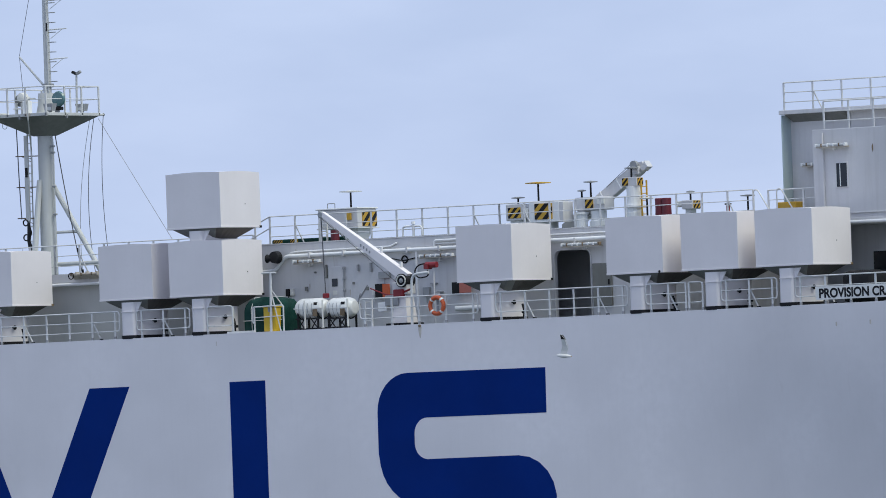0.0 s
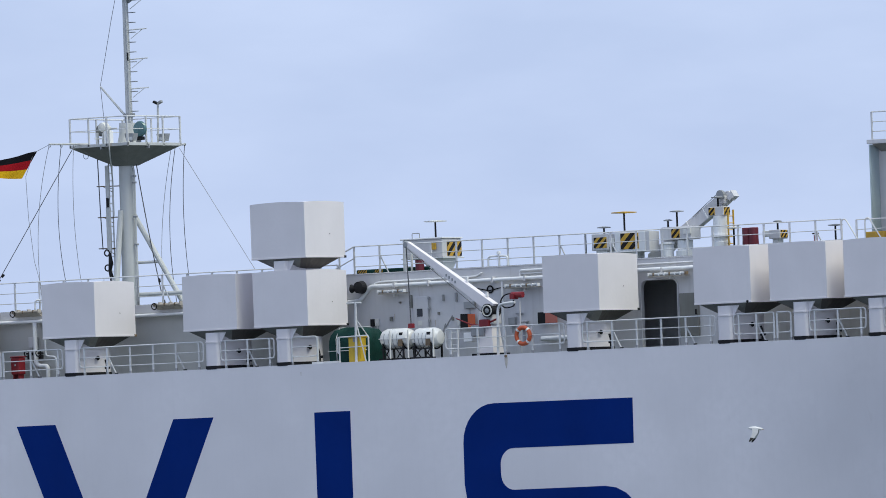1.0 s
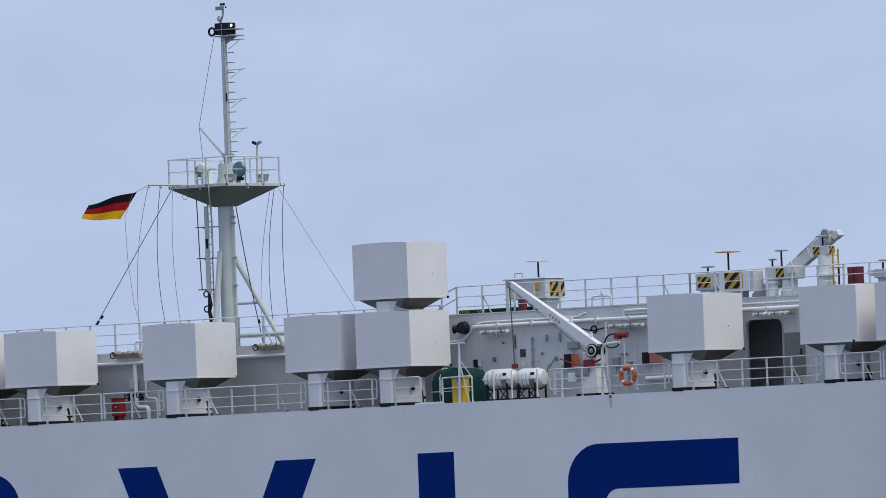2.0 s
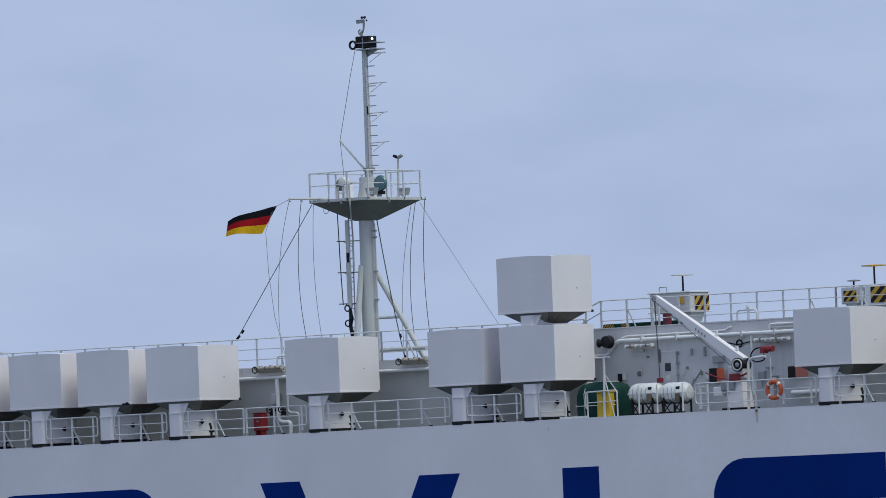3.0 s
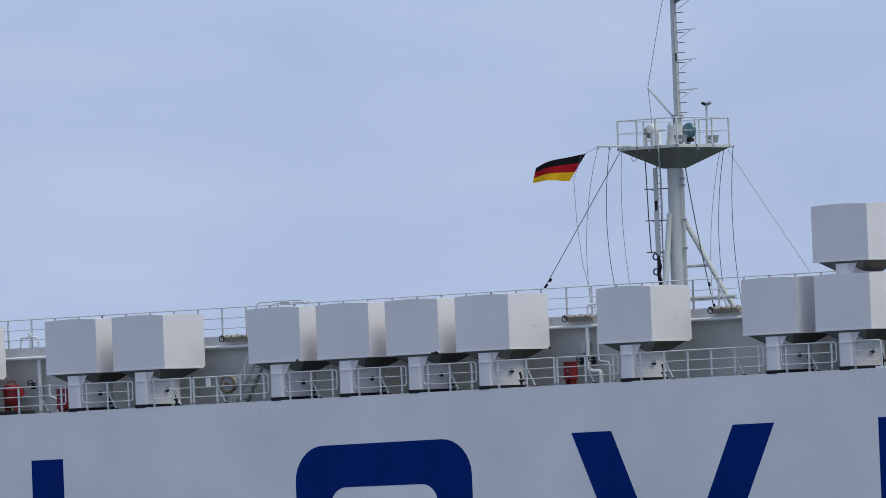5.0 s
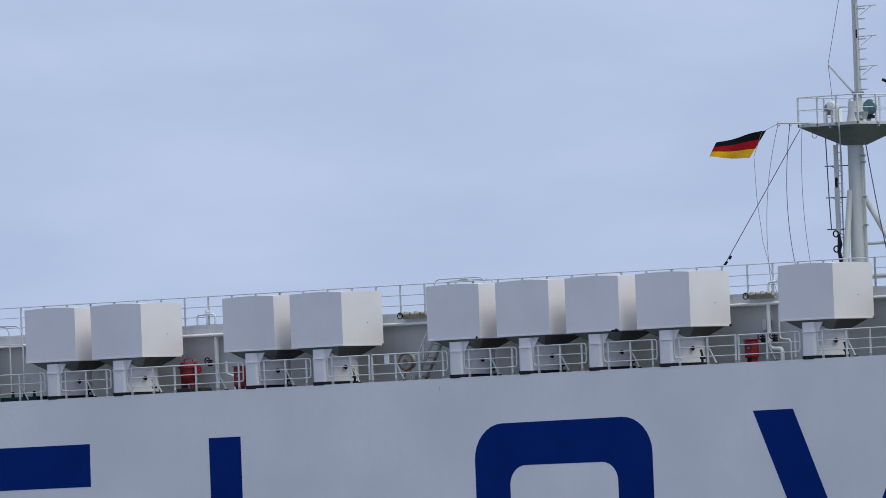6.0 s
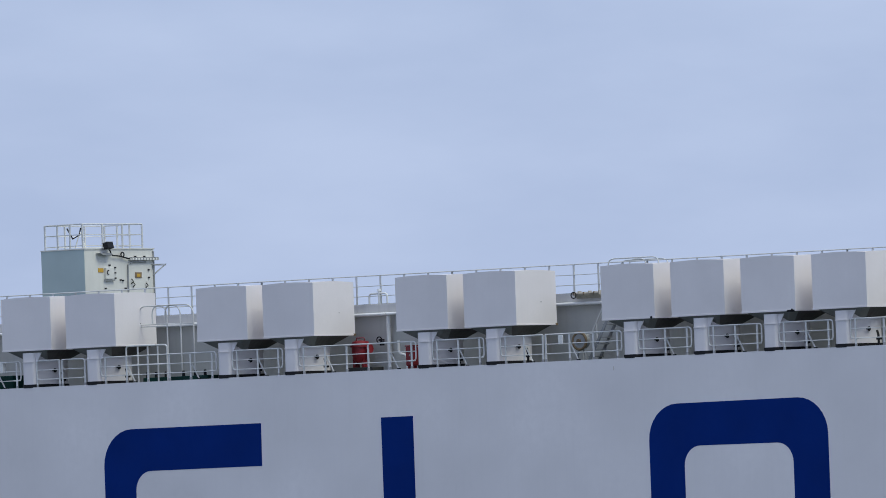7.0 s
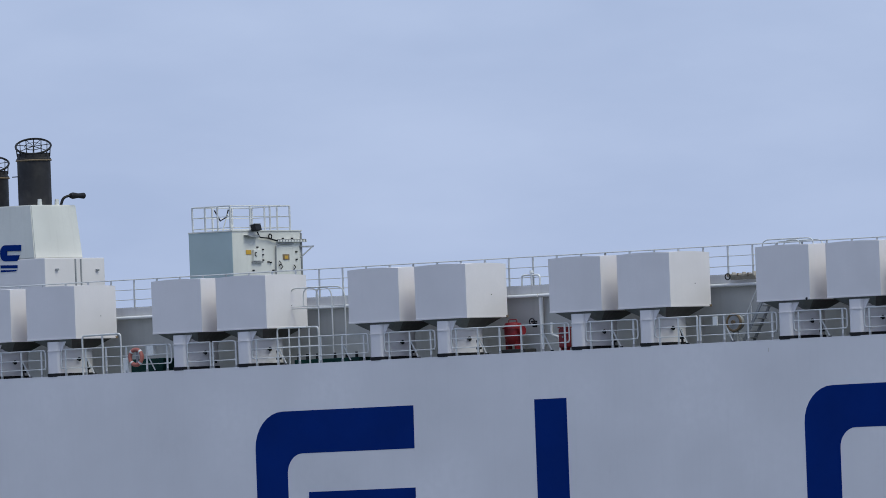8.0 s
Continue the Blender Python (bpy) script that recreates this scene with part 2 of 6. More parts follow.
def hull():
    """Slab-sided hull with a tapering bow and a transom stern."""
    bm = bmesh.new()
    stations = [(-112, 1.2, 30.8), (-108, 0.0, 32.0), (-60, 0.0, 32.0), (0, 0.0, 32.0), (38, 0.0, 32.0)] + [(x, 0.0, 32.0) for x in range(41, 62, 2)] + [(62, 0.0, 32.0), (78, 3.2, 28.8), (88, 9.0, 23.0), (93, 15.0, 17.0)]
    rings = []
    levels = [-6, 6, 12, 15, 18, 20, 21.5, 23, 24.2, DECK - 0.04]

    def flare(x, z):
        """How far the side falls in below the sheer as the bow comes near."""
        f = max(0.0, min(1.0, (x - 37.5) / 15.0))
        return f * f * (3 - 2 * f) * 0.045 * (DECK - z) ** 2 / (1 + 0.02 * (DECK - z) ** 2)

    for x, y0, y1 in stations:
        rings.append([bm.verts.new((x, y1 - flare(x, z), z)) for z in levels] + [bm.verts.new((x, y0 + flare(x, z), z)) for z in reversed(levels)])
    for a, b in zip(rings, rings[1:]):
        for k in range(len(a)):
            j = (k + 1) % len(a)
            bm.faces.new((a[k], a[j], b[j], b[k]))
    bm.faces.new(rings[0])
    bm.faces.new(rings[-1])
    ob = tagged(shade(part("hull", bm, HULL), 25), "light grey painted steel side of a tall car carrier ship", "ship hull", kind="structure")
    # sheer strake: the rounded edge plate on which the railing stands
    part("edge_plate", box(-108, 62, -0.002, 0.30, DECK - 0.039, DECK), HULL, ob)
    part("deck_plating", box(-108, 62, 0.31, 31.7, DECK - 0.06, DECK - 0.02), DECKP, ob, "dark green deck paint")
    # a pipe stub with rust below and small scuppers along the edge
    part("scupper", cyl((31.78, -0.04, 25.33), (31.78, 0.05, 25.33), 0.055, 0.055, 10), RUST, ob, "rusty scupper mouth")
    part("rust_run", slab([(31.70, 25.28), (31.86, 25.28), (31.84, 25.05), (31.80, 24.86), (31.76, 24.90), (31.72, 25.08)], -0.004, 0.003), FADED_RUST, ob, "brown rust run")
    for x, z in ((22.2, 25.12), (50.6, 24.72), (52.1, 24.74), (-6.4, 25.1)):
        part("drain_mark", slab([(x, z), (x + 0.03, z), (x + 0.025, z - 0.16), (x + 0.005, z - 0.16)], -0.004, 0.02), FADED_RUST, ob)
    return ob


def markings(hull_ob):
    """The huge blue painted shapes on the ship's side: bars, hooks and arches."""
    T, B = 23.56, 15.2
    y0, y1 = -0.005, 0.004

    def mark(outline, label):
        part("blue_marking", slab(outline, y0, y1), BLUE, hull_ob, label)

    # hook shape furthest forward
    outer = [(37.48, T)] + arc(31.12, T - 1.42, 1.45, 90, 180) + [(29.66, 20.6)] + arc(31.55, 20.48, 1.85, 180, 270)[1:] \
        + [(35.9, 18.63)] + [(36.0, 17.1), (29.7, 17.1), (29.7, B), (36.5, B)] + arc(36.1, 18.62, 1.70, -45, 90) \
        + [(36.1, 20.32)] + arc(31.95, 20.92, 0.60, 270, 180) + arc(31.95, 21.28, 0.60, 180, 90) + [(37.46, 21.87)]
    mark(outer, "deep blue painted hook shape on the hull")
    mark([(22.77, T), (24.46, T), (24.43, B), (22.77, B)], "deep blue painted upright bar on the hull")
    mark([(8.52, T), (10.40, T), (13.95, B), (12.10, B)], "deep blue painted slanting bar on the hull")
    mark([(16.08, T), (18.00, T), (13.90, B), (12.02, B)], "deep blue painted slanting bar on the hull")
    arch = [(-4.80, B)] + arc(-3.42, T - 1.38, 1.38, 180, 90) + arc(2.32, T - 1.38, 1.40, 90, 0) + [(3.72, B), (2.06, B)] \
        + arc(1.30, 21.16, 0.74, 0, 90) + arc(-2.38, 21.16, 0.76, 90, 180) + [(-3.14, B)]
    mark(arch, "deep blue painted arch shape on the hull")
    mark([(-17.87, T), (-16.28, T), (-16.30, B), (-17.87, B)], "deep blue painted upright bar on the hull")
    hook = [(-23.88, T)] + arc(-30.49, T - 1.45, 1.45, 90, 180) + [(-31.94, B), (-30.36, B)] + arc(-29.56, 21.10, 0.78, 180, 90) + [(-23.90, 21.88)]
    mark(hook, "deep blue painted hook shape on the hull")
    mark([(-29.30, 20.35), (-23.92, 20.35), (-23.95, 18.7), (-29.3, 18.7)], "deep blue painted bar on the hull")


def deckhouse():
    """The long casing behind the cowls: a recessed wall aft, a flush and taller wall further forward, flat roofs."""
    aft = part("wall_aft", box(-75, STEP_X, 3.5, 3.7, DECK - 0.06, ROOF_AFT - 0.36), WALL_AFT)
    tagged(aft, "light grey steel deckhouse wall under a roof edge", "wall", kind="structure")
    roof = part("roof_aft", box(-75, STEP_X + 0.02, 3.32, 28.6, ROOF_AFT - 0.34, ROOF_AFT, 0.015), WALLP)
    tagged(roof, "grey steel deckhouse roof with a deep edge", "roof", kind="structure")
    # dark sheet out of view, added so less light bounces up from the roof
    part("roof_plating", box(-74.9, STEP_X, 3.40, 28.5, ROOF_AFT + 0.001, ROOF_AFT + 0.012), DECKP, roof, "unseen dark green roof sheet against bounced light")
    # forward wall with a tall rounded doorway
    d0, d1, top = 35.66, 37.38, 28.0
    fore = part("wall_fore", box(STEP_X + 0.03, d0, 3.4, 3.6, DECK - 0.06, ROOF_FORE - 0.02), WALLP)
    tagged(fore, "light grey steel deckhouse wall with fittings", "wall", kind="structure")
    part("panel", box(d1, 47.9, 3.4, 3.6, DECK - 0.06, 28.36), WALLP, fore)
    part("recessed_panel", box(46.0, 58, 5.2, 5.4, DECK - 0.06, 28.36), WALLP, fore)
    part("overhang", box(47.91, 58, 3.36, 7, 28.365, 28.60, 0.015), WALLP, fore)
    part("panel", box(d1, 47.4, 3.4, 3.6, 28.362, ROOF_FORE - 0.02), WALLP, fore)
    lintel = [(d0, ROOF_FORE - 0.02), (d0, DECK)] + [(d0 + 0.001, top - 0.3)] + arc(d0 + 0.30, top - 0.30, 0.29, 180, 90, 5) + arc(d1 - 0.30, top - 0.30, 0.29, 90, 0, 5) + [(d1 - 0.001, DECK), (d1, DECK), (d1, ROOF_FORE - 0.02)]
    part("doorway_frame", slab(lintel, 3.402, 3.598), WALLP, fore)
    edge = [(d0 + 0.03, 3.37, DECK)] + [(x, 3.37, z) for x, z in arc(d0 + 0.30, top - 0.30, 0.28, 180, 90, 5) + arc(d1 - 0.30, top - 0.30, 0.28, 90, 0, 5)] + [(d1 - 0.03, 3.37, DECK)]
    part("doorway_rim", tube(edge, 0.025), WALLP, fore)
    part("passage", box(d0 - 7, d1 + 3, 6.4, 6.5, DECK - 0.02, ROOF_FORE - 0.03), WALLP, fore, "dim wall inside the passage")
    part("passage_floor", box(d0 - 7, d1 + 3, 3.62, 6.39, DECK - 0.015, DECK - 0.005), DECKP, fore)
    part("step_wall", box(STEP_X + 0.03, STEP_X + 0.2, 3.61, 28.0, ROOF_AFT - 0.3, ROOF_FORE - 0.02), WALLP, fore)
    roof2 = part("roof_fore", box(STEP_X + 0.02, 58, 3.38, 28.0, ROOF_FORE - 0.016, ROOF_FORE + 0.03, 0.01), WALLP)
    # same unseen dark sheet, added over the forward roof
    part("roof_plating", box(STEP_X + 0.1, 57.9, 3.46, 27.9, ROOF_FORE + 0.031, ROOF_FORE + 0.04), DECKP, roof2, "unseen dark green roof sheet against bounced light")
    tagged(roof2, "grey steel deckhouse roof", "roof", kind="structure")


def bridge():
    """The accommodation block ahead: a near block with a window and a set-back wall under an overhanging deck."""
    b = thing("bridge_block", (50, 6, ROOF_FORE), "light grey steel accommodation block with a narrow window", "deckhouse", kind="structure")
    part("near_wall", box(47.56, 60, 3.42, 9, ROOF_FORE - 0.4, 31.93, 0.02), WALLP, b)
    part("rear_wall", box(44.52, 47.55, 6.0, 14, ROOF_FORE + 0.035, 32.64), WALLP, b)
    part("wing_fin", box(44.83, 44.88, 5.42, 5.995, ROOF_FORE + 0.035, 32.62), GREEN_GREY, b)
    part("upper_wall", box(47.57, 60, 6.0, 14, 31.94, 32.64), WALLP, b)
    part("deck_overhang", box(44.78, 60, 5.36, 14.2, 32.645, 32.80, 0.015), WALLP, b)
    # soffit wedge, its shade put in by the dull grey
    part("bracket", slab([(5.40, 32.64), (5.998, 32.64), (5.998, 32.36)], 45.0, 47.5, "x"), DULL_GREY_SHADE, b, "shaded sloping soffit")
    w = part("window", box(48.56, 49.12, 3.385, 3.44, 29.73, 30.69, 0.03), WALLP, b, "window with a rounded frame")
    part("pane", box(48.61, 49.07, 3.375, 3.40, 29.77, 30.65, 0.02), GLASS, w, "dark glass pane")
    part("window_post", box(48.76, 48.79, 3.368, 3.38, 29.79, 30.63), WHITE, w)
    lower = part("window", box(48.90, 49.70, 5.15, 5.21, 26.42, 27.42, 0.03), WALLP, b, "window with a rounded frame")
    part("pane", box(48.95, 49.65, 5.13, 5.16, 26.47, 27.37, 0.02), GLASS, lower, "dark glass pane")
    part("vent_pipe", tube([(48.05, 3.34, 28.9), (48.05, 3.34, 31.8)], 0.045), WALLP, b)
    for x, z in ((50.2, 31.2),):
        part("stain", slab([(x, z), (x + 0.05, z + 0.1), (x + 0.06, z - 0.1), (x + 0.02, z - 0.2)], 3.40, 3.415), RUST, b, "rust stain")
    part("grip", box(46.75, 46.95, 5.9, 6.0, 30.3, 30.4, 0.02), BLACK, b)
    for z in (29.45, 29.3, 29.6):
        part("hinge", box(46.85, 46.95, 5.92, 6.0, z, z + 0.07, 0.01), GREY, b)


water()
markings(hull())
deckhouse()
bridge()


# ---- railings ----
def railing(x0, x1, y, z0, height=1.05, pitch=1.15, ends="round", label="white painted tubular steel railing at the deck edge", group="deck edge railings", braces=True, mids=(0.64, 0.29), r=0.028):
    """A fence along x with its posts; its ends are bent down round, or only the fore or after one, or left open."""
    t = thing("railing", ((x0 + x1) / 2, y, z0), label, "railing", group)
    low = z0 + mids[-1] * height
    line = [(x0, y, z0 + height), (x1, y, z0 + height)]
    if ends in ("round", "after"):
        line = [(x0 + 0.35, y, low), (x0, y, low)] + line
    if ends in ("round", "fore"):
        line = line + [(x1, y, low), (x1 - 0.35, y, low)]
    part("top_rail", tube(rounded(line, 0.14) if ends != "open" else line, r), RAILP, t)
    for f in mids:
        part("mid_rail", tube([(x0 + 0.02, y, z0 + f * height), (x1 - 0.02, y, z0 + f * height)], r * 0.7), RAILP, t)
    n = max(1, round((x1 - x0) / pitch))
    i0 = 0.22 if ends in ("round", "after") and n > 1 else 0.0
    i1 = 0.22 if ends in ("round", "fore") and n > 1 else 0.0
    first = foot = None
    xs = [x0 + i0 + (x1 - x0 - i0 - i1) * k / n for k in range(n + 1)]
    for x in xs:
        if first is None:
            first = part("post", box(x - 0.035, x + 0.035, y - 0.012, y + 0.03, z0, z0 + height - 0.01), RAILP, t)
            if ends != "open":
                foot = part("post_foot", box(x - 0.043, x + 0.043, y - 0.02, y + 0.038, z0, z0 + 0.10), GREY, t, "dark worn post foot")
        else:
            for one in (first, foot):
                if one is not None:
                    o = one.copy()
                    scene.collection.objects.link(o)
                    o.location.x += x - xs[0]
    if braces and x1 - x0 > 1.6:
        for k in ((1, n - 1) if n > 3 else (1,)):
            x = xs[k]
            part("brace", tube([(x + 0.04, y + 0.02, z0 + 0.62 * height), (x + 0.26, y + 0.22, z0)], 0.03), RAILP, t)
            if ends != "open":
                part("brace_foot", box(x + 0.21, x + 0.31, y + 0.17, y + 0.27, z0 - 0.02, z0 + 0.05), BLACK, t, "black brace foot")
    return t


# ---- cowl ventilators ----
SIDE, COWL_TOP, COWL_LOW = 2.55, 29.00, 26.88


def hull_of(points):
    """The convex outline round flat points, anticlockwise."""
    pts = sorted(set(points))

    def half(seq):
        out = []
        for p in seq:
            while len(out) > 1 and (out[-1][0] - out[-2][0]) * (p[1] - out[-2][1]) - (out[-1][1] - out[-2][1]) * (p[0] - out[-2][0]) <= 1e-9:
                out.pop()
            out.append(p)
        return out[:-1]

    return half(pts) + half(reversed(pts))


def trunk_outline(cx, cy, grow=0.0):
    """A drum with a narrow flat front that reaches out to the ship's side."""
    pts = [(round(x, 4), round(y, 4)) for x, y in arc(cx, cy, 0.78 + grow, 0, 360, 40)]
    for sx in (-1, 1):
        pts += [(round(x, 4), round(y, 4)) for x, y in arc(cx + sx * 0.19, 0.17, 0.14 + grow, 180, 360, 10)]
    return hull_of(pts)


def trunk_and_hopper(t, cx, z_low, z_box, base=True):
    cy = SIDE / 2
    trunk = shade(part("trunk", slab(trunk_outline(cx, cy), z_low, z_box - 0.10, "z"), COWL, t, "smooth painted trunk with a flat front"))
    part("gusset", slab([(cx + 0.30, z_box - 0.62), (cx + 0.66, z_box - 0.018), (cx + 0.30, z_box - 0.018)], 0.15, 0.18, "y"), COWL, t, "triangular gusset plate")
    # hopper: from the round trunk out to the square hood, shade in its colours
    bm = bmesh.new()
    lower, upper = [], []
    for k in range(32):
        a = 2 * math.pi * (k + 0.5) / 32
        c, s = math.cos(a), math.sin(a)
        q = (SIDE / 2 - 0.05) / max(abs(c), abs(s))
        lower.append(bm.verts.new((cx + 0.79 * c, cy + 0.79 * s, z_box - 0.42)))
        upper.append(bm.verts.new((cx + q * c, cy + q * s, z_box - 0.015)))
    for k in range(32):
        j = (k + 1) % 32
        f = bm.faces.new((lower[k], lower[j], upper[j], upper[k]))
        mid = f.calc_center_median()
        # outboard slope gets the lighter grey, the other slopes the darker painted shade
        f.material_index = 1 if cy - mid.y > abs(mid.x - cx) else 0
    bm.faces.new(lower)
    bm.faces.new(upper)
    part("hopper", bm, (HOPPER, DULL_GREY_SHADE), t, "sloping underside darkened by soot and painted shade")
    if base:
        part("flange", slab(trunk_outline(cx, cy, 0.03), z_low + 1.0, z_low + 1.035, "z"), COWL, t)
        part("gasket", slab(trunk_outline(cx, cy, 0.04), z_low - 0.02, z_low + 0.12, "z"), BLACK, t, "black base joint")
        wheel = part("damper_lever", torus((cx + 0.74, 0.80, z_low + 0.66), 0.06, 0.034, "x", n=14, seg=5), BLACK, t, "black damper hand wheel")
        part("spindle", cyl((cx + 0.55, 0.80, z_low + 0.66), (cx + 0.78, 0.80, z_low + 0.66), 0.035, 0.035, 8), BLACK, wheel)
        part("damper_rod", tube(rounded([(cx + 1.30, 0.62, z_low - 0.02), (cx + 1.30, 0.62, z_low + 0.40), (cx + 1.24, 0.62, z_low + 0.58)], 0.08), 0.05, None, 6), BLACK, t, "black upright damper rod")
        part("rod_clamp", box(cx + 1.22, cx + 1.42, 0.56, 0.68, z_low + 0.22, z_low + 0.32, 0.02), BLACK, t, "black rod clamp")
        part("side_lug", box(cx - 0.44, cx - 0.30, 0.26, 0.36, z_low + 0.86, z_low + 1.08, 0.02), BLACK, t, "small black lug")
    return trunk


def crowned_box(x0, x1, y0, y1, z0, z1, bow):
    """A box whose roof plate is dished up a little, with bowed upper edges."""
    bm = bmesh.new()
    n = 6
    ring = [(x0 + (x1 - x0) * k / n, y0) for k in range(n)] + [(x1, y0 + (y1 - y0) * k / n) for k in range(n)]
    ring += [(x1 - (x1 - x0) * k / n, y1) for k in range(n)] + [(x0, y1 - (y1 - y0) * k / n) for k in range(n)]
    low = [bm.verts.new((x, y, z0)) for x, y in ring]
    top = [bm.verts.new((x, y, z1 - bow + bow * math.sin(math.pi * (k % n) / n))) for k, (x, y) in enumerate(ring)]
    peak = bm.verts.new(((x0 + x1) / 2, (y0 + y1) / 2, z1 + 0.02))
    for k in range(len(ring)):
        j = (k + 1) % len(ring)
        bm.faces.new((low[k], low[j], top[j], top[k]))
        bm.faces.new((top[k], top[j], peak))
    bm.faces.new(low)
    return bm


def cowl(x, z_box, z_top, z_low, base=True):
    """Square box cowl on a narrow trunk; x is its forward edge."""
    cx = x - SIDE / 2
    t = thing("ventilator", (cx, 1.2, z_low), "light grey square box ventilator on a smooth trunk", "ventilator", "box ventilators along the deck")
    part("hood", crowned_box(x - SIDE, x, 0.0, SIDE, z_box, z_top, 0.045), COWL, t)
    part("lip", box(x - SIDE - 0.012, x + 0.012, -0.012, SIDE + 0.012, z_box - 0.02, z_box + 0.045, 0.008), COWL, t, "rolled lower lip")
    part("drain_plug", cyl((x - 0.005, SIDE * 0.62, z_box + 0.88), (x + 0.02, SIDE * 0.62, z_box + 0.88), 0.016, 0.016, 8), BLACK, t)
    part("corner_lug", box(x - 0.03, x + 0.03, SIDE - 0.10, SIDE + 0.03, z_box - 0.03, z_box + 0.06, 0.01), RUST if int(x * 7) % 2 else BLACK, t)
    if x in (42.99, 2.40, -4.31):
        part("lip_bolt", cyl((x - 0.16, -0.03, z_box + 0.02), (x - 0.16, 0.0, z_box + 0.02), 0.05, 0.05, 8), BLACK, t, "black drain bolt")
    trunk_and_hopper(t, cx, z_low, z_box, base)
    return t


COWLS = (-44.39, -41.01, -34.45, -31.13, -24.40, -21.04, -14.38, -11.02, -4.31, -0.95, 2.40, 5.77, 12.50, 19.28, 22.64, 36.14, 42.99, 46.38, 49.71)
for X in COWLS:
    cowl(X, COWL_LOW, COWL_TOP, DECK)
cowl(22.64, 29.46, 31.59, COWL_TOP, base=False)
part("bird_clip", box(2.0, 2.36, -0.03, 0.05, 26.83, 26.91, 0.02), BLACK, bpy.data.objects["ventilator.010"], "dark rag under the lip")

# deck edge railings, from trunk to trunk; some are in two panels
SPLIT = {5.77: 0.5, -11.02: 0.36, 42.99: 0.73, -34.45: 0.5}
for a, b in zip(COWLS, COWLS[1:]):
    x0, x1 = a - SIDE / 2 + 0.38, b - SIDE / 2 - 0.46
    if a == 22.64:
        railing(x0, 22.95, 0.12, DECK, 1.05, 1.0, braces=False)
        railing(28.94, x1, 0.12, DECK, 1.05, 1.3, braces=False)
    elif a in SPLIT:
        xm = x0 + (x1 - x0) * SPLIT[a]
        railing(x0, xm - 0.07, 0.12, DECK, ends="after")
        railing(xm + 0.07, x1, 0.12, DECK, ends="fore")
    else:
        railing(x0, x1, 0.12, DECK)
railing(49.71 - SIDE / 2 + 0.36, 57, 0.12, DECK)
railing(-52, -44.39 - SIDE / 2 - 0.5, 0.12, DECK)

# roof railings
ROOFRAIL = "white painted steel railing along the deckhouse roof"
for k in range(9):
    railing(-65 + 9.6 * k, -65 + 9.6 * (k + 1), 3.7, ROOF_AFT, 1.13, 1.14, "open", ROOFRAIL, "roof railings", True, r=0.026)
for x0, x1 in ((22.2, 33.0), (33.0, 44.62)):
    railing(x0, x1, 3.7, ROOF_FORE, 1.08, 1.18, "open", ROOFRAIL, "roof railings", True, r=0.026)
railing(45.35, 58, 3.62, ROOF_FORE, 1.02, 1.55, "open", ROOFRAIL, "roof railings", False, r=0.026)
railing(48.05, 58, 3.5, 31.93, 1.04, 1.07, "open", "white steel railing on the accommodation block", "bridge railings", False, r=0.03)
railing(44.98, 58, 5.45, 32.80, 1.03, 1.28, "open", "grey steel railing round the bridge deck", "bridge railings", True, r=0.03)


def sloping_rail():
    t = thing("stair_railing", (21.6, 3.7, ROOF_AFT), "white sloping handrail where the roof steps up", "railing", "roof railings")
    part("top_rail", tube(rounded([(20.0, 3.7, 29.2), (20.6, 3.7, 29.2), (22.2, 3.7, 29.86)], 0.1), 0.03), RAILP, t)
    part("mid_rail", tube([(20.6, 3.7, 28.75), (22.2, 3.7, 29.42)], 0.022), RAILP, t)
    for x, z in ((20.6, 29.2), (21.5, 29.55)):
        part("post", box(x - 0.03, x + 0.03, 3.68, 3.73, ROOF_AFT, z), RAILP, t)


def stair_loops():
    for x in (44.7, 45.75):
        t = thing("handrail", (x + 0.2, 3.6, ROOF_FORE), "white bent tube handrail at a roof stair", "handrail", "stair handrails")
        part("tube_rail", tube(rounded([(x, 3.6, ROOF_FORE), (x, 3.6, 29.82), (x + 0.18, 3.6, 29.86), (x + 0.85, 3.6, ROOF_FORE + 0.05)], 0.12), 0.03), RAILP, t)


sloping_rail()
stair_loops()


# ---- mast ----
MX, MY = 4.70, 12.6


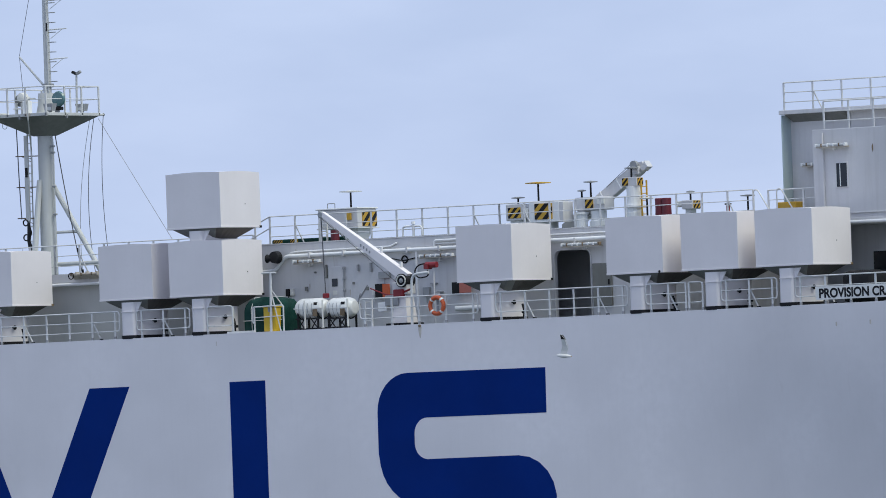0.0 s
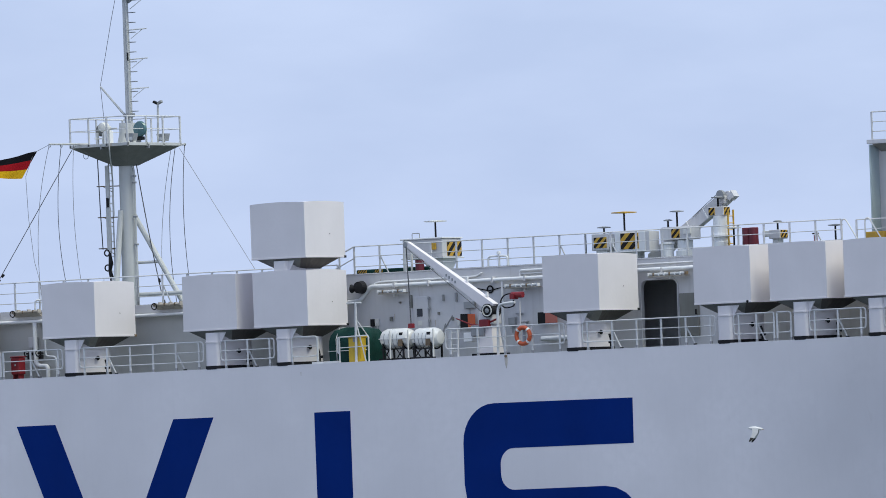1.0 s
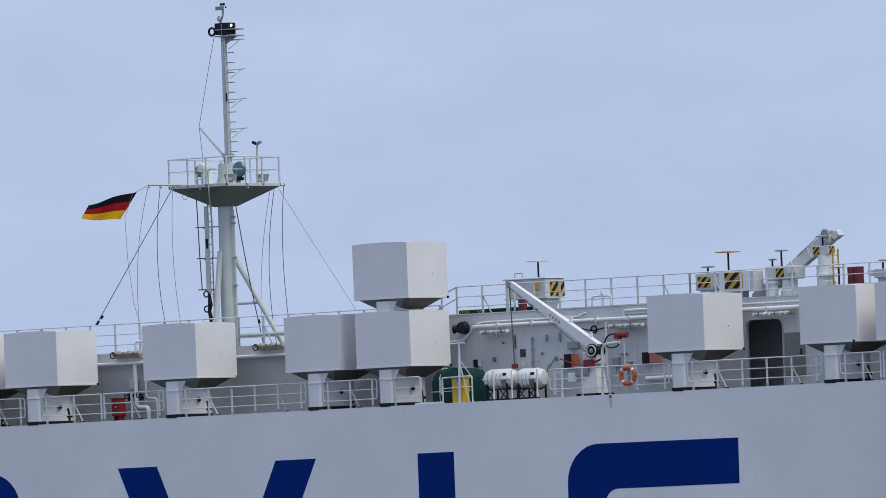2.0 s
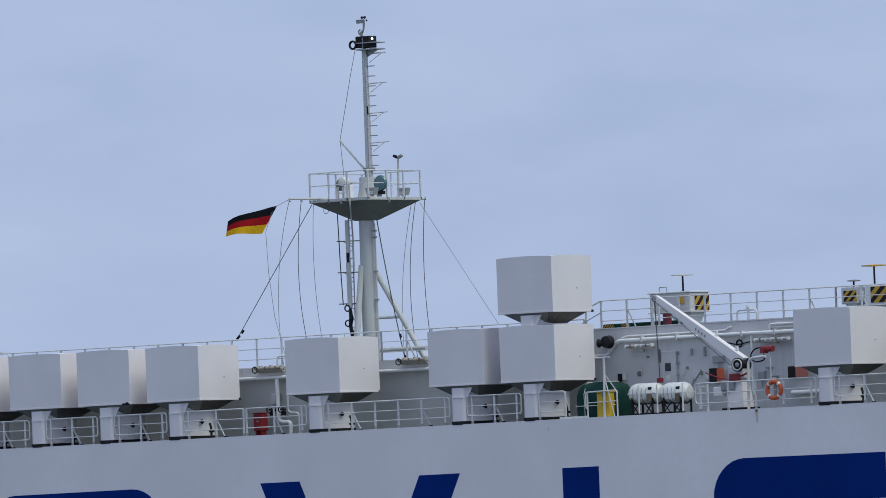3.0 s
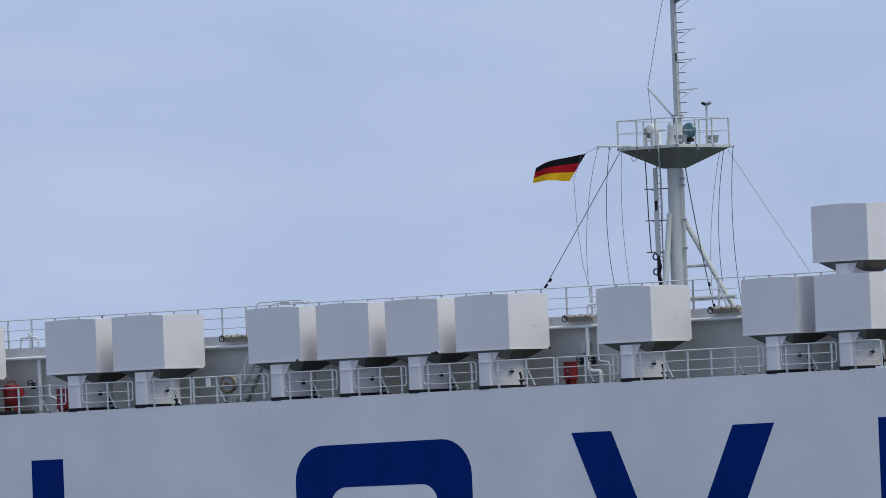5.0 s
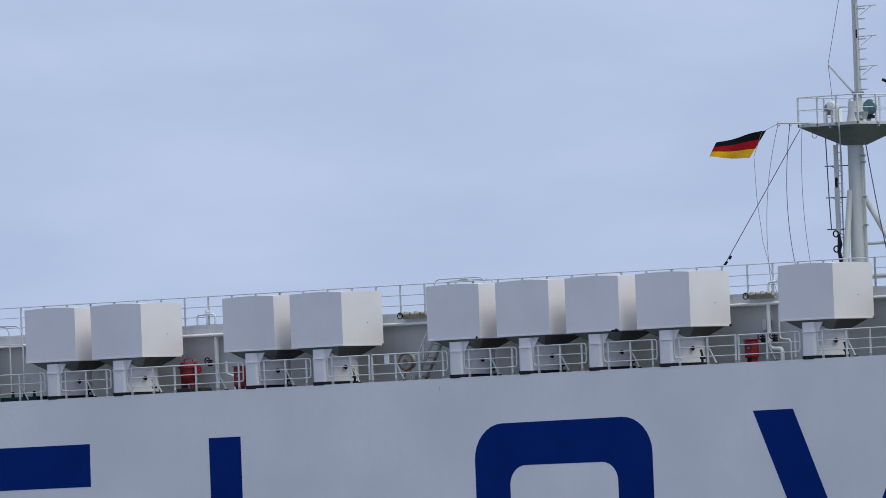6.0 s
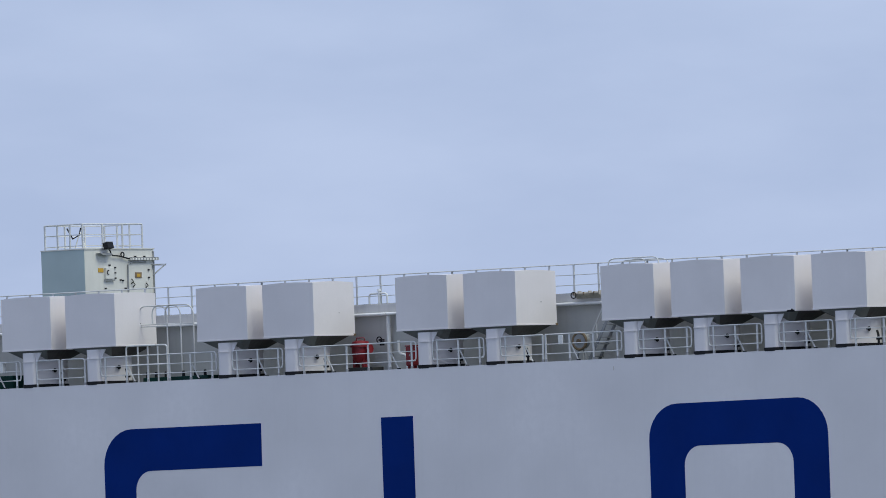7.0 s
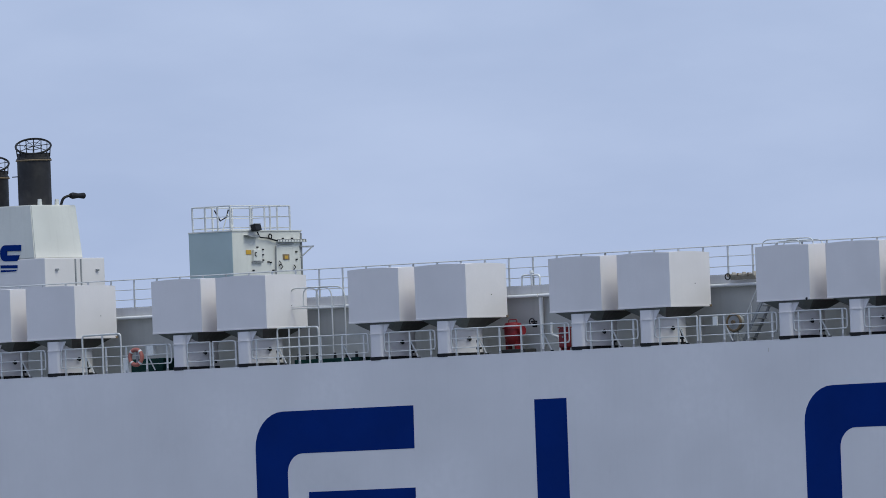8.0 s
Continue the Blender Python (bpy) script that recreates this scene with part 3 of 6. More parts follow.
def mast():
    t = thing("signal_mast", (MX, MY, ROOF_AFT), "tall light grey steel signal mast with a wide platform", "mast")
    shade(part("lower_pole", lathe([(0.34, ROOF_AFT), (0.33, 30), (0.31, 33.2), (0.30, 34.6)], (MX, MY, 0)), MASTP, t))
    # platform: shallow tray over an inverted pyramid
    hx, hy = 1.42, 1.72
    # the dark grey here is the platform's own shade, painted on
    part("platform_underside", frustum((MX - 0.34, MX + 0.34, MY - 0.34, MY + 0.34), (MX - hx, MX + hx, MY - hy, MY + hy), 33.86, 34.60), DULL_GREY_SHADE, t, "dull grey, painted shade on undersides")
    part("platform", box(MX - hx - 0.03, MX + hx + 0.03, MY - hy - 0.03, MY + hy + 0.03, 34.60, 34.72, 0.01), MASTP, t)
    for dx in (0.1,):
        part("rib", box(MX + dx - 0.03, MX + dx + 0.03, MY - hy - 0.05, MY - hy + 0.4, 34.5, 34.66), GREY, t)
    for dy in (-0.4,):
        part("rib", box(MX + hx - 0.4, MX + hx + 0.05, MY + dy - 0.03, MY + dy + 0.03, 34.5, 34.66), GREY, t)
    shade(part("mast_stump", lathe([(0.42, 34.74), (0.34, 35.1), (0.32, 35.55)], (MX + 0.12, MY, 0), seg=16), MASTP, t))
    UX = MX + 0.235
    shade(part("upper_pole", lathe([(0.145, 35.4), (0.135, 36.5), (0.115, 40.6)], (UX, MY, 0), seg=16), MASTP, t))
    part("pole_collar", lathe([(0.24, 35.78), (0.24, 35.92)], (UX, MY, 0), seg=14), GREY, t)
    part("cable", tube([(UX + 0.13, MY - 0.13, 35.6), (UX + 0.145, MY - 0.13, 38.0), (UX + 0.12, MY - 0.12, 40.6)], 0.035), MASTP, t)
    part("cable_sleeve", tube([(UX + 0.15, MY - 0.15, 38.0), (UX + 0.145, MY - 0.15, 38.32)], 0.032), BLACK, t)
    for k in range(11):
        z = 36.0 + 0.39 * k
        part("climbing_rung", tube(rounded([(UX + 0.1, MY - 0.1, z), (UX + 0.42, MY - 0.1, z), (UX + 0.42, MY + 0.1, z), (UX + 0.1, MY + 0.1, z)], 0.05, 2), 0.016, seg=5), GREY, t)
    for k in range(4):
        z = 36.88 + 1.165 * k
        a = part("lamp_bracket", tube([(UX, MY, z), (UX + 1.02, MY, z + 0.02)], 0.022, seg=5), MASTP, t)
        part("stay", tube([(UX + 0.22, MY, z - 0.34), (UX + 0.80, MY, z)], 0.016, seg=5), WHITE, a)
        part("edge", tube([(UX + 0.2, MY + 0.25, z + 0.04), (UX + 1.02, MY, z + 0.03)], 0.014, seg=5), WHITE, a)
    # navigation light box at the truck, with horn ring and wind sensor
    lamp = part("light_box", box(UX - 0.24, UX + 0.42, MY - 0.26, MY + 0.26, 40.62, 41.08, 0.03), BLACK, t, "black masthead light box")
    part("shelf", box(UX - 0.18, UX + 0.78, MY - 0.32, MY + 0.32, 40.79, 40.83), GREY, lamp)
    part("shelf", box(UX - 0.2, UX + 0.80, MY - 0.3, MY + 0.3, 40.53, 40.58), GREY, lamp)
    part("gusset", slab([(UX, 40.53), (UX + 0.68, 40.53), (UX + 0.05, 40.22)], MY - 0.02, MY + 0.02), GREY, lamp)
    part("divider", box(UX + 0.10, UX + 0.14, MY - 0.275, MY - 0.255, 40.60, 41.02), GREY, lamp)
    part("lens", lathe([(0.055, -0.02), (0.055, 0.02)], (UX + 0.43, MY - 0.05, 40.97), "x", 12), GLOW, lamp, "lit masthead lamp")
    part("ring", torus((UX - 0.34, MY - 0.3, 40.75), 0.15, 0.045, "y", n=16, seg=6), BLACK, t, "black rope ring")
    part("sensor_post", tube([(UX - 0.10, MY, 41.06), (UX - 0.12, MY, 41.22), (UX, MY, 41.36), (UX + 0.02, MY, 41.60)], [0.05, 0.07, 0.035, 0.05], seg=8), GREY, t)
    part("wind_vane", box(UX - 0.34, UX + 0.06, MY - 0.02, MY + 0.02, 41.60, 41.75, 0.01), GREY, t)
    for dx in (-0.06, 0.07):
        part("wind_cup", lathe([(0.01, -0.06), (0.055, -0.02), (0.055, 0.03), (0.01, 0.06)], (UX + dx, MY, 41.82), seg=8), BLACK, t)
    part("wind_cup", lathe([(0.01, -0.04), (0.035, -0.01), (0.035, 0.02), (0.01, 0.04)], (UX + 0.16, MY, 41.70), seg=8), BLACK, t)
    part("elbow", torus((UX - 0.16, MY, 41.26), 0.09, 0.03, "y", 90, 270, 8, 6), GREY, t)
    # gaff
    g = part("gaff", tube([(UX - 0.05, MY, 35.7), (UX - 1.30, MY - 0.1, 37.05)], [0.048, 0.038]), MASTP, t)
    part("gaff_heel", tube([(UX, MY, 34.9), (UX - 0.1, MY, 35.35), (UX - 0.05, MY, 35.75)], [0.06, 0.11, 0.15]), GREY, t)
    part("gaff_line", tube([(UX - 1.30, MY - 0.1, 37.08), (UX - 0.62, MY - 0.15, 39.6), (UX - 0.30, MY - 0.2, 40.6)], 0.013, seg=4), ROPE, g)
    part("gaff_line", tube([(UX - 1.30, MY - 0.1, 37.05), (UX - 1.12, MY - 0.2, 35.9), (UX - 1.0, MY - 0.3, 35.0)], 0.011, seg=4), ROPE, g)
    # platform rail
    zt = 34.74
    loop = [(MX - hx, MY - hy), (MX + hx, MY - hy), (MX + hx, MY + hy), (MX - hx, MY + hy), (MX - hx, MY - hy)]
    for f, rr in ((1.02, 0.028), (0.52, 0.018)):
        part("guard_rail", tube([(x, y, zt + f) for x, y in loop], rr), RAILP, t)
    for x, y in ((MX - hx, MY - hy), (MX - 0.5, MY - hy), (MX + 0.4, MY - hy), (MX + hx, MY - hy), (MX + hx, MY - 0.5), (MX + hx, MY + 0.6), (MX + hx, MY + hy), (MX - hx, MY + hy), (MX, MY + hy), (MX - hx, MY)):
        part("guard_post", box(x - 0.03, x + 0.03, y - 0.03, y + 0.03, zt - 0.15, zt + 1.02), RAILP, t)
    # struts that lean on the pole
    part("strut", cyl((MX + 0.2, MY + 0.1, 31.95), (MX + 2.45, MY + 0.4, ROOF_AFT), 0.105, 0.105, 12), MASTP, t)
    part("strut", cyl((MX - 0.12, MY - 0.30, 32.1), (MX - 0.1, MY - 1.0, ROOF_AFT), 0.11, 0.13, 12), MASTP, t)
    part("cross_bar", cyl((MX + 0.2, MY, 30.02), (MX + 1.38, MY + 0.25, 30.02), 0.06, 0.06, 10), MASTP, t)
    part("cross_bar", cyl((MX - 0.9, MY + 0.1, 28.75), (MX + 2.6, MY + 0.1, 28.75), 0.09, 0.09, 10), MASTP, t)
    # ladder with hoops on the aft side
    lx, ly = MX - 0.62, MY - 0.30
    for dy in (-0.11, 0.11):
        part("ladder_rail", tube([(lx, ly + dy, ROOF_AFT), (lx + 0.05, ly + dy, 34.55)], 0.028, seg=5), MASTP, t)
    for k in range(20):
        part("rung", tube([(lx, ly - 0.11, 28.5 + 0.3 * k), (lx, ly + 0.11, 28.5 + 0.3 * k)], 0.016, seg=4), MASTP, t)
    part("cable_tray", box(lx - 0.10, lx + 0.10, ly - 0.20, ly - 0.13, 30.5, 32.25, 0.01), MASTP, t)
    part("cable_tray", box(lx - 0.08, lx + 0.10, ly - 0.20, ly - 0.13, 32.62, 33.9, 0.01), MASTP, t)
    part("trunk_cable", tube([(lx + 0.12, ly - 0.2, 28.4), (lx + 0.06, ly - 0.22, 29.0), (lx + 0.13, ly - 0.22, 29.35), (lx + 0.02, ly - 0.22, 29.75), (lx + 0.08, ly - 0.22, 30.05), (lx + 0.02, ly - 0.2, 30.45)], [0.10, 0.06, 0.10, 0.07, 0.10, 0.05], seg=7), BLACK, t, "black cable bundle")
    part("trunk_cable", tube([(lx - 0.0, ly - 0.2, 32.25), (lx + 0.0, ly - 0.2, 32.62)], 0.06, seg=6), BLACK, t)
    part("pole_line", tube([(lx - 0.46, ly, 30.6), (lx - 0.52, ly, 32.0), (lx - 0.58, ly, 34.5)], 0.022, seg=5), ROPE, t)
    part("pole_line", tube([(lx - 0.50, ly, 28.1), (lx - 0.47, ly, 29.45)], 0.010, seg=4), ROPE, t)
    part("line_weight", cyl((lx - 0.49, ly, 29.1), (lx - 0.49, ly, 29.35), 0.05, 0.05, 8), BLACK, t)
    for z in (30.62, 31.85, 33.08, 34.32):
        part("bracket_arm", tube([(lx + 0.45, ly + 0.1, z), (lx - 0.66, ly, z + 0.02)], 0.022, seg=5), RUST, t, "rusty bracket arm")
        part("bracket_stay", tube([(lx + 0.1, ly, z - 0.22), (lx - 0.34, ly, z)], 0.014, seg=4), RUST, t)
    for z in (29.86, 30.45):
        part("line_ring", torus((lx - 0.12, ly - 0.2, z), 0.12, 0.03, "y", n=14, seg=5), BLACK, t)
    part("riser_pipe", tube([(MX + 0.42, MY - 0.1, ROOF_AFT), (MX + 0.46, MY - 0.1, 33.45), (MX + 0.40, MY - 0.05, 33.72), (MX + 0.30, MY - 0.05, 33.82)], 0.032, seg=6), MASTP, t)
    for z in (30.7, 31.8, 33.15, 33.4):
        part("pipe_clip", box(MX + 0.36, MX + 0.52, MY - 0.16, MY - 0.05, z, z + 0.07, 0.01), GREY, t)
    part("drip_pipe", tube(rounded([(MX + 0.80, MY - hy + 0.15, 35.30), (MX + 0.55, MY - hy - 0.06, 35.30), (MX + 0.55, MY - hy - 0.06, 34.45), (MX - 0.40, MY - 0.40, 33.3), (MX - 0.40, MY - 0.40, 31.9)], 0.12), 0.032, seg=6), MASTP, t, "bent pale pipe over the platform edge")
    part("edge_stain", box(MX + 0.45, MX + 0.66, MY - hy - 0.038, MY - hy - 0.031, 34.60, 34.72), FADED_RUST, t, "rust stain on the platform edge")
    part("hanging_loop", torus((MX - 0.75, MY - hy + 0.1, 34.28), 0.12, 0.012, "y", n=16, seg=4), ROPE, t)
    # yards
    part("yard", cyl((MX - 0.95, MY - hy + 0.6, 34.76), (MX - 0.95, MY - hy - 2.0, 34.74), 0.04, 0.035, 8), MASTP, t)
    part("yard", cyl((MX + 0.95, MY + hy, 34.66), (MX + 0.95, MY + hy + 0.95, 34.68), 0.045, 0.04, 8), MASTP, t)
    for y in (MY - hy - 1.95, MY - hy - 1.2, MY - hy - 0.35, MY + hy + 0.9, MY + hy + 0.35):
        x = MX - 0.95 if y < MY else MX + 0.95
        part("eye", torus((x, y, 34.68), 0.05, 0.014, "y", n=10, seg=4), GREY, t)
    return t


def platform_gear():
    """Radar drum, searchlight and floodlights on the mast platform."""
    z = 34.74
    s = thing("satellite_drum", (MX - 0.40, MY - 0.9, z), "cream round drum of a signal lamp on legs", "signal lamp")
    shade(part("drum", lathe([(0.05, -0.22), (0.17, -0.18), (0.20, 0.0), (0.17, 0.14), (0.08, 0.2)], (MX - 0.34, MY - 0.9, z + 0.66), "y", 18), CREAM, s))
    part("rear_drum", lathe([(0.05, -0.12), (0.24, -0.08), (0.24, 0.08), (0.05, 0.12)], (MX - 0.62, MY - 0.70, z + 0.55), "y", 16), DULL_GREY_SHADE, s, "grey rear disc")
    part("side_lamp", box(MX - 0.22, MX - 0.05, MY - 1.0, MY - 0.8, z + 0.48, z + 0.68, 0.03), CREAM, s)
    for dx in (-0.28, 0.0, 0.28):
        part("leg", box(MX - 0.40 + dx - 0.03, MX - 0.40 + dx + 0.03, MY - 0.95, MY - 0.85, z, z + 0.45), CREAM, s)
    part("tray", box(MX - 0.73, MX - 0.07, MY - 1.05, MY - 0.75, z + 0.20, z + 0.24), CREAM, s)
    c = thing("control_cabinet", (MX - 0.05, MY - 1.1, z), "small white cabinet with a rust-brown corner", "cabinet")
    part("body", box(MX - 0.12, MX + 0.14, MY - 1.25, MY - 0.95, z, z + 0.5, 0.02), WHITE, c)
    part("hinge_plate", box(MX + 0.03, MX + 0.12, MY - 1.27, MY - 1.252, z + 0.36, z + 0.48), RUST, c, "rust-brown hinge plate")
    d = thing("searchlight", (MX + 1.10, MY - 0.6, z), "round teal searchlight on a dark yoke", "searchlight")
    shade(part("dish", lathe([(0.02, -0.12), (0.28, -0.08), (0.32, 0.0), (0.30, 0.05), (0.02, 0.08)], (MX + 1.20, MY - 0.6, z + 0.52), "y", 20), TEAL, d))
    part("yoke", box(MX + 1.04, MX + 1.36, MY - 0.70, MY - 0.50, z + 0.08, z + 0.22, 0.03), BLACK, d)
    part("base", box(MX + 1.04, MX + 1.20, MY - 0.66, MY - 0.54, z, z + 0.1), GREY, d)
    for k, (x, y) in enumerate(((MX + 1.18, MY - 1.15), (MX + 1.20, MY + 0.90))):
        f = thing("floodlight", (x, y, z), "grey floodlight with a pale lens on the platform", "floodlight", "platform floodlights")
        part("housing", frustum((x - 0.17, x + 0.17, y - 0.12, y + 0.12), (x - 0.22, x + 0.22, y - 0.16, y + 0.16), z + 0.05, z + 0.34), GREY, f)
        part("lens", box(x - 0.15, x + 0.15, y - 0.150, y - 0.125, z + 0.08, z + 0.2, 0.01, m=None), LENSM, f)
        part("foot", box(x - 0.05, x + 0.05, y - 0.05, y + 0.05, z, z + 0.06), GREY, f)
    a = thing("camera_post", (MX + 1.05, MY + 0.75, z), "thin white post with two small lamp heads", "lamp post")
    part("post", cyl((MX + 1.05, MY + 0.75, z), (MX + 1.10, MY + 0.75, z + 1.52), 0.045, 0.04, 8), MASTP, a)
    for dx, tip in ((-0.11, 25), (0.11, -25)):
        turn = Matrix.Translation((MX + 1.10 + dx, MY + 0.75, z + 1.58)) @ Euler((0, radians(tip), 0)).to_matrix().to_4x4()
        part("head", box(-0.10, 0.10, -0.07, 0.07, -0.05, 0.05, 0.02, m=turn), BLACK if dx < 0 else GREY, a)


def rigging():
    """Stays and slack flag halyards."""
    def line(name, pts, r, label, n=14):
        p = [Vector(q) for q in pts]
        if len(p) == 3:
            pts = [p[0].lerp(p[1], k / n).lerp(p[1].lerp(p[2], k / n), k / n) for k in range(n + 1)]
        ob = part(name, tube(pts, r, seg=5), ROPE if r > 0.012 else HALYARD)
        return tagged(ob, label, "rope" if name == "halyard" else "stay wire", "mast rigging")

    hy = 1.72
    line("stay_wire", [(MX - 1.35, MY - hy, 34.55), (0.72, 9.1, 29.36), ], 0.016, "taut dark stay wire from the mast platform")
    line("stay_wire", [(MX + 0.95, MY + hy + 0.55, 34.52), (13.55, 9.0, 29.35)], 0.0118, "taut dark stay wire from the mast platform")
    Y = MY - hy - 1.95
    line("halyard", [(3.72, Y, 34.70), (2.55, Y + 0.1, 31.6), (3.00, Y + 0.2, 28.1)], 0.011, "slack thin flag halyard below the yard")
    line("halyard", [(3.74, Y + 0.75, 34.70), (2.95, Y + 0.9, 31.2), (3.85, Y + 1.0, 28.1)], 0.014, "slack thin flag halyard below the yard")
    line("halyard", [(3.74, Y + 1.55, 34.70), (3.35, Y + 1.6, 31.2), (4.0, Y + 1.7, 28.1)], 0.011, "slack thin flag halyard below the yard")
    line("halyard", [(MX + 0.95, MY + 1.75, 34.60), (MX + 0.2, MY + 1.5, 31.2), (MX + 0.6, MY + 1.4, 28.1)], 0.011, "slack thin flag halyard below the yard")
    line("halyard", [(MX + 0.95, MY + 2.0, 34.60), (MX + 0.4, MY + 1.7, 31.3), (MX + 1.1, MY + 1.6, 28.1)], 0.014, "slack thin flag halyard below the yard")
    line("halyard", [(MX + 0.95, MY + 2.6, 34.62), (MX + 0.55, MY + 2.6, 31.4), (MX + 1.2, MY + 2.5, 28.1)], 0.014, "slack thin flag halyard below the yard")
    line("halyard", [(MX + 0.5, MY, 33.9), (MX + 0.9, MY + 0.1, 31.0), (MX + 1.5, MY + 0.2, 28.2)], 0.022, "dark cable beside the mast")
    for p, q in (((1.02, 9.21, 29.74), (0.93, 9.18, 29.63)), ((0.86, 9.15, 29.54), (0.74, 9.11, 29.39)), ((MX + 1.30, MY + 0.15, 29.35), (MX + 1.33, MY + 0.15, 29.2)), ((MX + 1.46, MY + 0.2, 28.5), (MX + 1.55, MY + 0.2, 28.1))):
        tagged(part("turnbuckle", tube([p, q], 0.05, seg=6), BLACK), "black turnbuckle at the foot of a stay", "turnbuckle", "mast rigging")


mast()
platform_gear()
rigging()


# ---- fittings on the deckhouse walls ----
def wall_pipes():
    y = 3.24

    def run(pts, r, label, rr=0.15):
        tagged(shade(part("pipe", tube(rounded(pts, rr), r, seg=10), WHITE), 60), label, "pipe", "deckhouse pipes", "")

    run([(21.95, y, 27.74), (22.75, y, 27.78), (23.25, y, 28.30), (33.6, y, 28.30)], 0.075, "thick white pipe along the deckhouse wall")
    run([(23.35, 3.37, 28.40), (23.6, 3.37, 28.46), (28.1, 3.37, 28.47), (28.4, 3.36, 28.60)], 0.035, "thin white pipe along the deckhouse wall")
    run([(34.7, y, 28.36), (47.3, y, 28.36)], 0.08, "thick white pipe along the deckhouse wall")
    run([(34.7, 3.375, 28.58), (47.3, 3.375, 28.58)], 0.03, "thin white pipe along the deckhouse wall")
    run([(49.0, 3.34, 28.44), (57, 3.34, 28.44)], 0.07, "thick white pipe along the deckhouse wall")
    run([(29.4, y, 28.22), (29.4, y, 26.0)], 0.045, "white pipe down the deckhouse wall")
    run([(31.2, y - 0.05, 25.98), (33.3, y - 0.05, 25.98), (33.75, y - 0.05, 25.98), (33.75, y - 0.05, DECK)], 0.10, "thick grey pipe with an elbow near the deck")
    for x0, x1 in ((-74, -46), (-46, -20), (-20, 3), (3, STEP_X)):
        run([(x0 + 0.02, 3.22, 27.66), (x1 - 0.02, 3.22, 27.66)], 0.07, "thick white pipe below the roof edge")
    run([(7.1, 3.2, 27.6), (7.1, 3.2, 26.05), (7.3, 3.15, 25.92), (7.75, 3.1, 25.92), (7.75, 3.1, DECK)], 0.085, "white drain pipe with an elbow at the deck")
    run([(7.55, 3.25, 27.6), (7.55, 3.25, 26.3), (8.1, 3.2, 26.25), (8.1, 3.2, DECK)], 0.035, "thin white pipe beside a drain")
    run([(-19.95, 3.3, 27.6), (-19.95, 3.3, DECK)], 0.085, "white drain pipe down to the deck")
    run([(-19.4, 3.2, 26.6), (-19.4, 3.2, 26.1), (-19.0, 3.2, 26.0), (-19.0, 3.2, DECK)], 0.05, "thin white pipe with an elbow")
    # goosenecks and roof pipes
    for x, z in ((-21.1, ROOF_AFT), (6.85, ROOF_AFT), (28.55, ROOF_FORE)):
        t = thing("gooseneck", (x, 3.6, z), "white bent vent pipes standing on the roof", "vent pipe", "roof vent pipes")
        part("hoop", tube(rounded([(x, 3.6, z), (x, 3.6, z + 0.42), (x + 0.9, 3.6, z + 0.42), (x + 0.9, 3.6, z)], 0.14), 0.04, seg=8), WHITE, t)
        part("riser", cyl((x + 0.5, 3.6, z), (x + 0.5, 3.6, z + 0.55), 0.05, 0.05, 8), WHITE, t)
        part("cap", cyl((x + 0.5, 3.6, z + 0.5), (x + 0.5, 3.6, z + 0.6), 0.085, 0.07, 8), WHITE, t)
    run([(30.2, 3.3, 28.40), (30.22, 3.3, 28.60), (33.4, 3.3, 28.60)], 0.045, "white pipe with a black sleeve below the roof edge", 0.1)
    run([(30.25, 3.34, 28.48), (33.4, 3.34, 28.48)], 0.03, "thin white pipe below the roof edge", 0.1)


def cable_lamp(x0, x1, y, z, label="row of weathered floodlights on a steel bracket", rough=False):
    """A long strip light on a bracket, with its cable ring."""
    t = thing("strip_light", ((x0 + x1) / 2, y, z), label, "strip light", "deck strip lights")
    part("bracket", slab([(y - 0.16, z - 0.02), (y - 0.13, z - 0.02), (y + 0.12, z - 0.14), (y + 0.12, z - 0.02), (y + 0.18, z - 0.02), (y + 0.18, z - 0.19), (y + 0.10, z - 0.19)] if rough else [(y - 0.10, z - 0.10), (y + 0.18, z - 0.10), (y + 0.18, z - 0.05), (y - 0.10, z - 0.05)], x0, x1, "x"), TROUGH, t, "weathered steel trough")
    part("tube_lamp", cyl((x0 + 0.05, y - 0.08, z), (x1 - 0.05, y - 0.08, z), 0.05, 0.05, 8), TROUGH if rough else LENSM, t)
    n = max(2, round((x1 - x0) / 0.25))
    for k in range(n + 1):
        x = x0 + (x1 - x0) * k / n
        part("clamp", box(x - 0.03, x + 0.03, y - 0.14, y + 0.05, z - 0.06, z + (0.095 if rough and k % 2 else 0.06), 0.01), (RUST, TROUGH)[k % 2] if rough else (RUST if k % 3 == 1 else WHITE), t)
    part("arm", box((x0 + x1) / 2 - 0.04, (x0 + x1) / 2 + 0.04, y + 0.10, y + 0.35, z - 0.2, z - 0.06), WHITE, t)
    return t


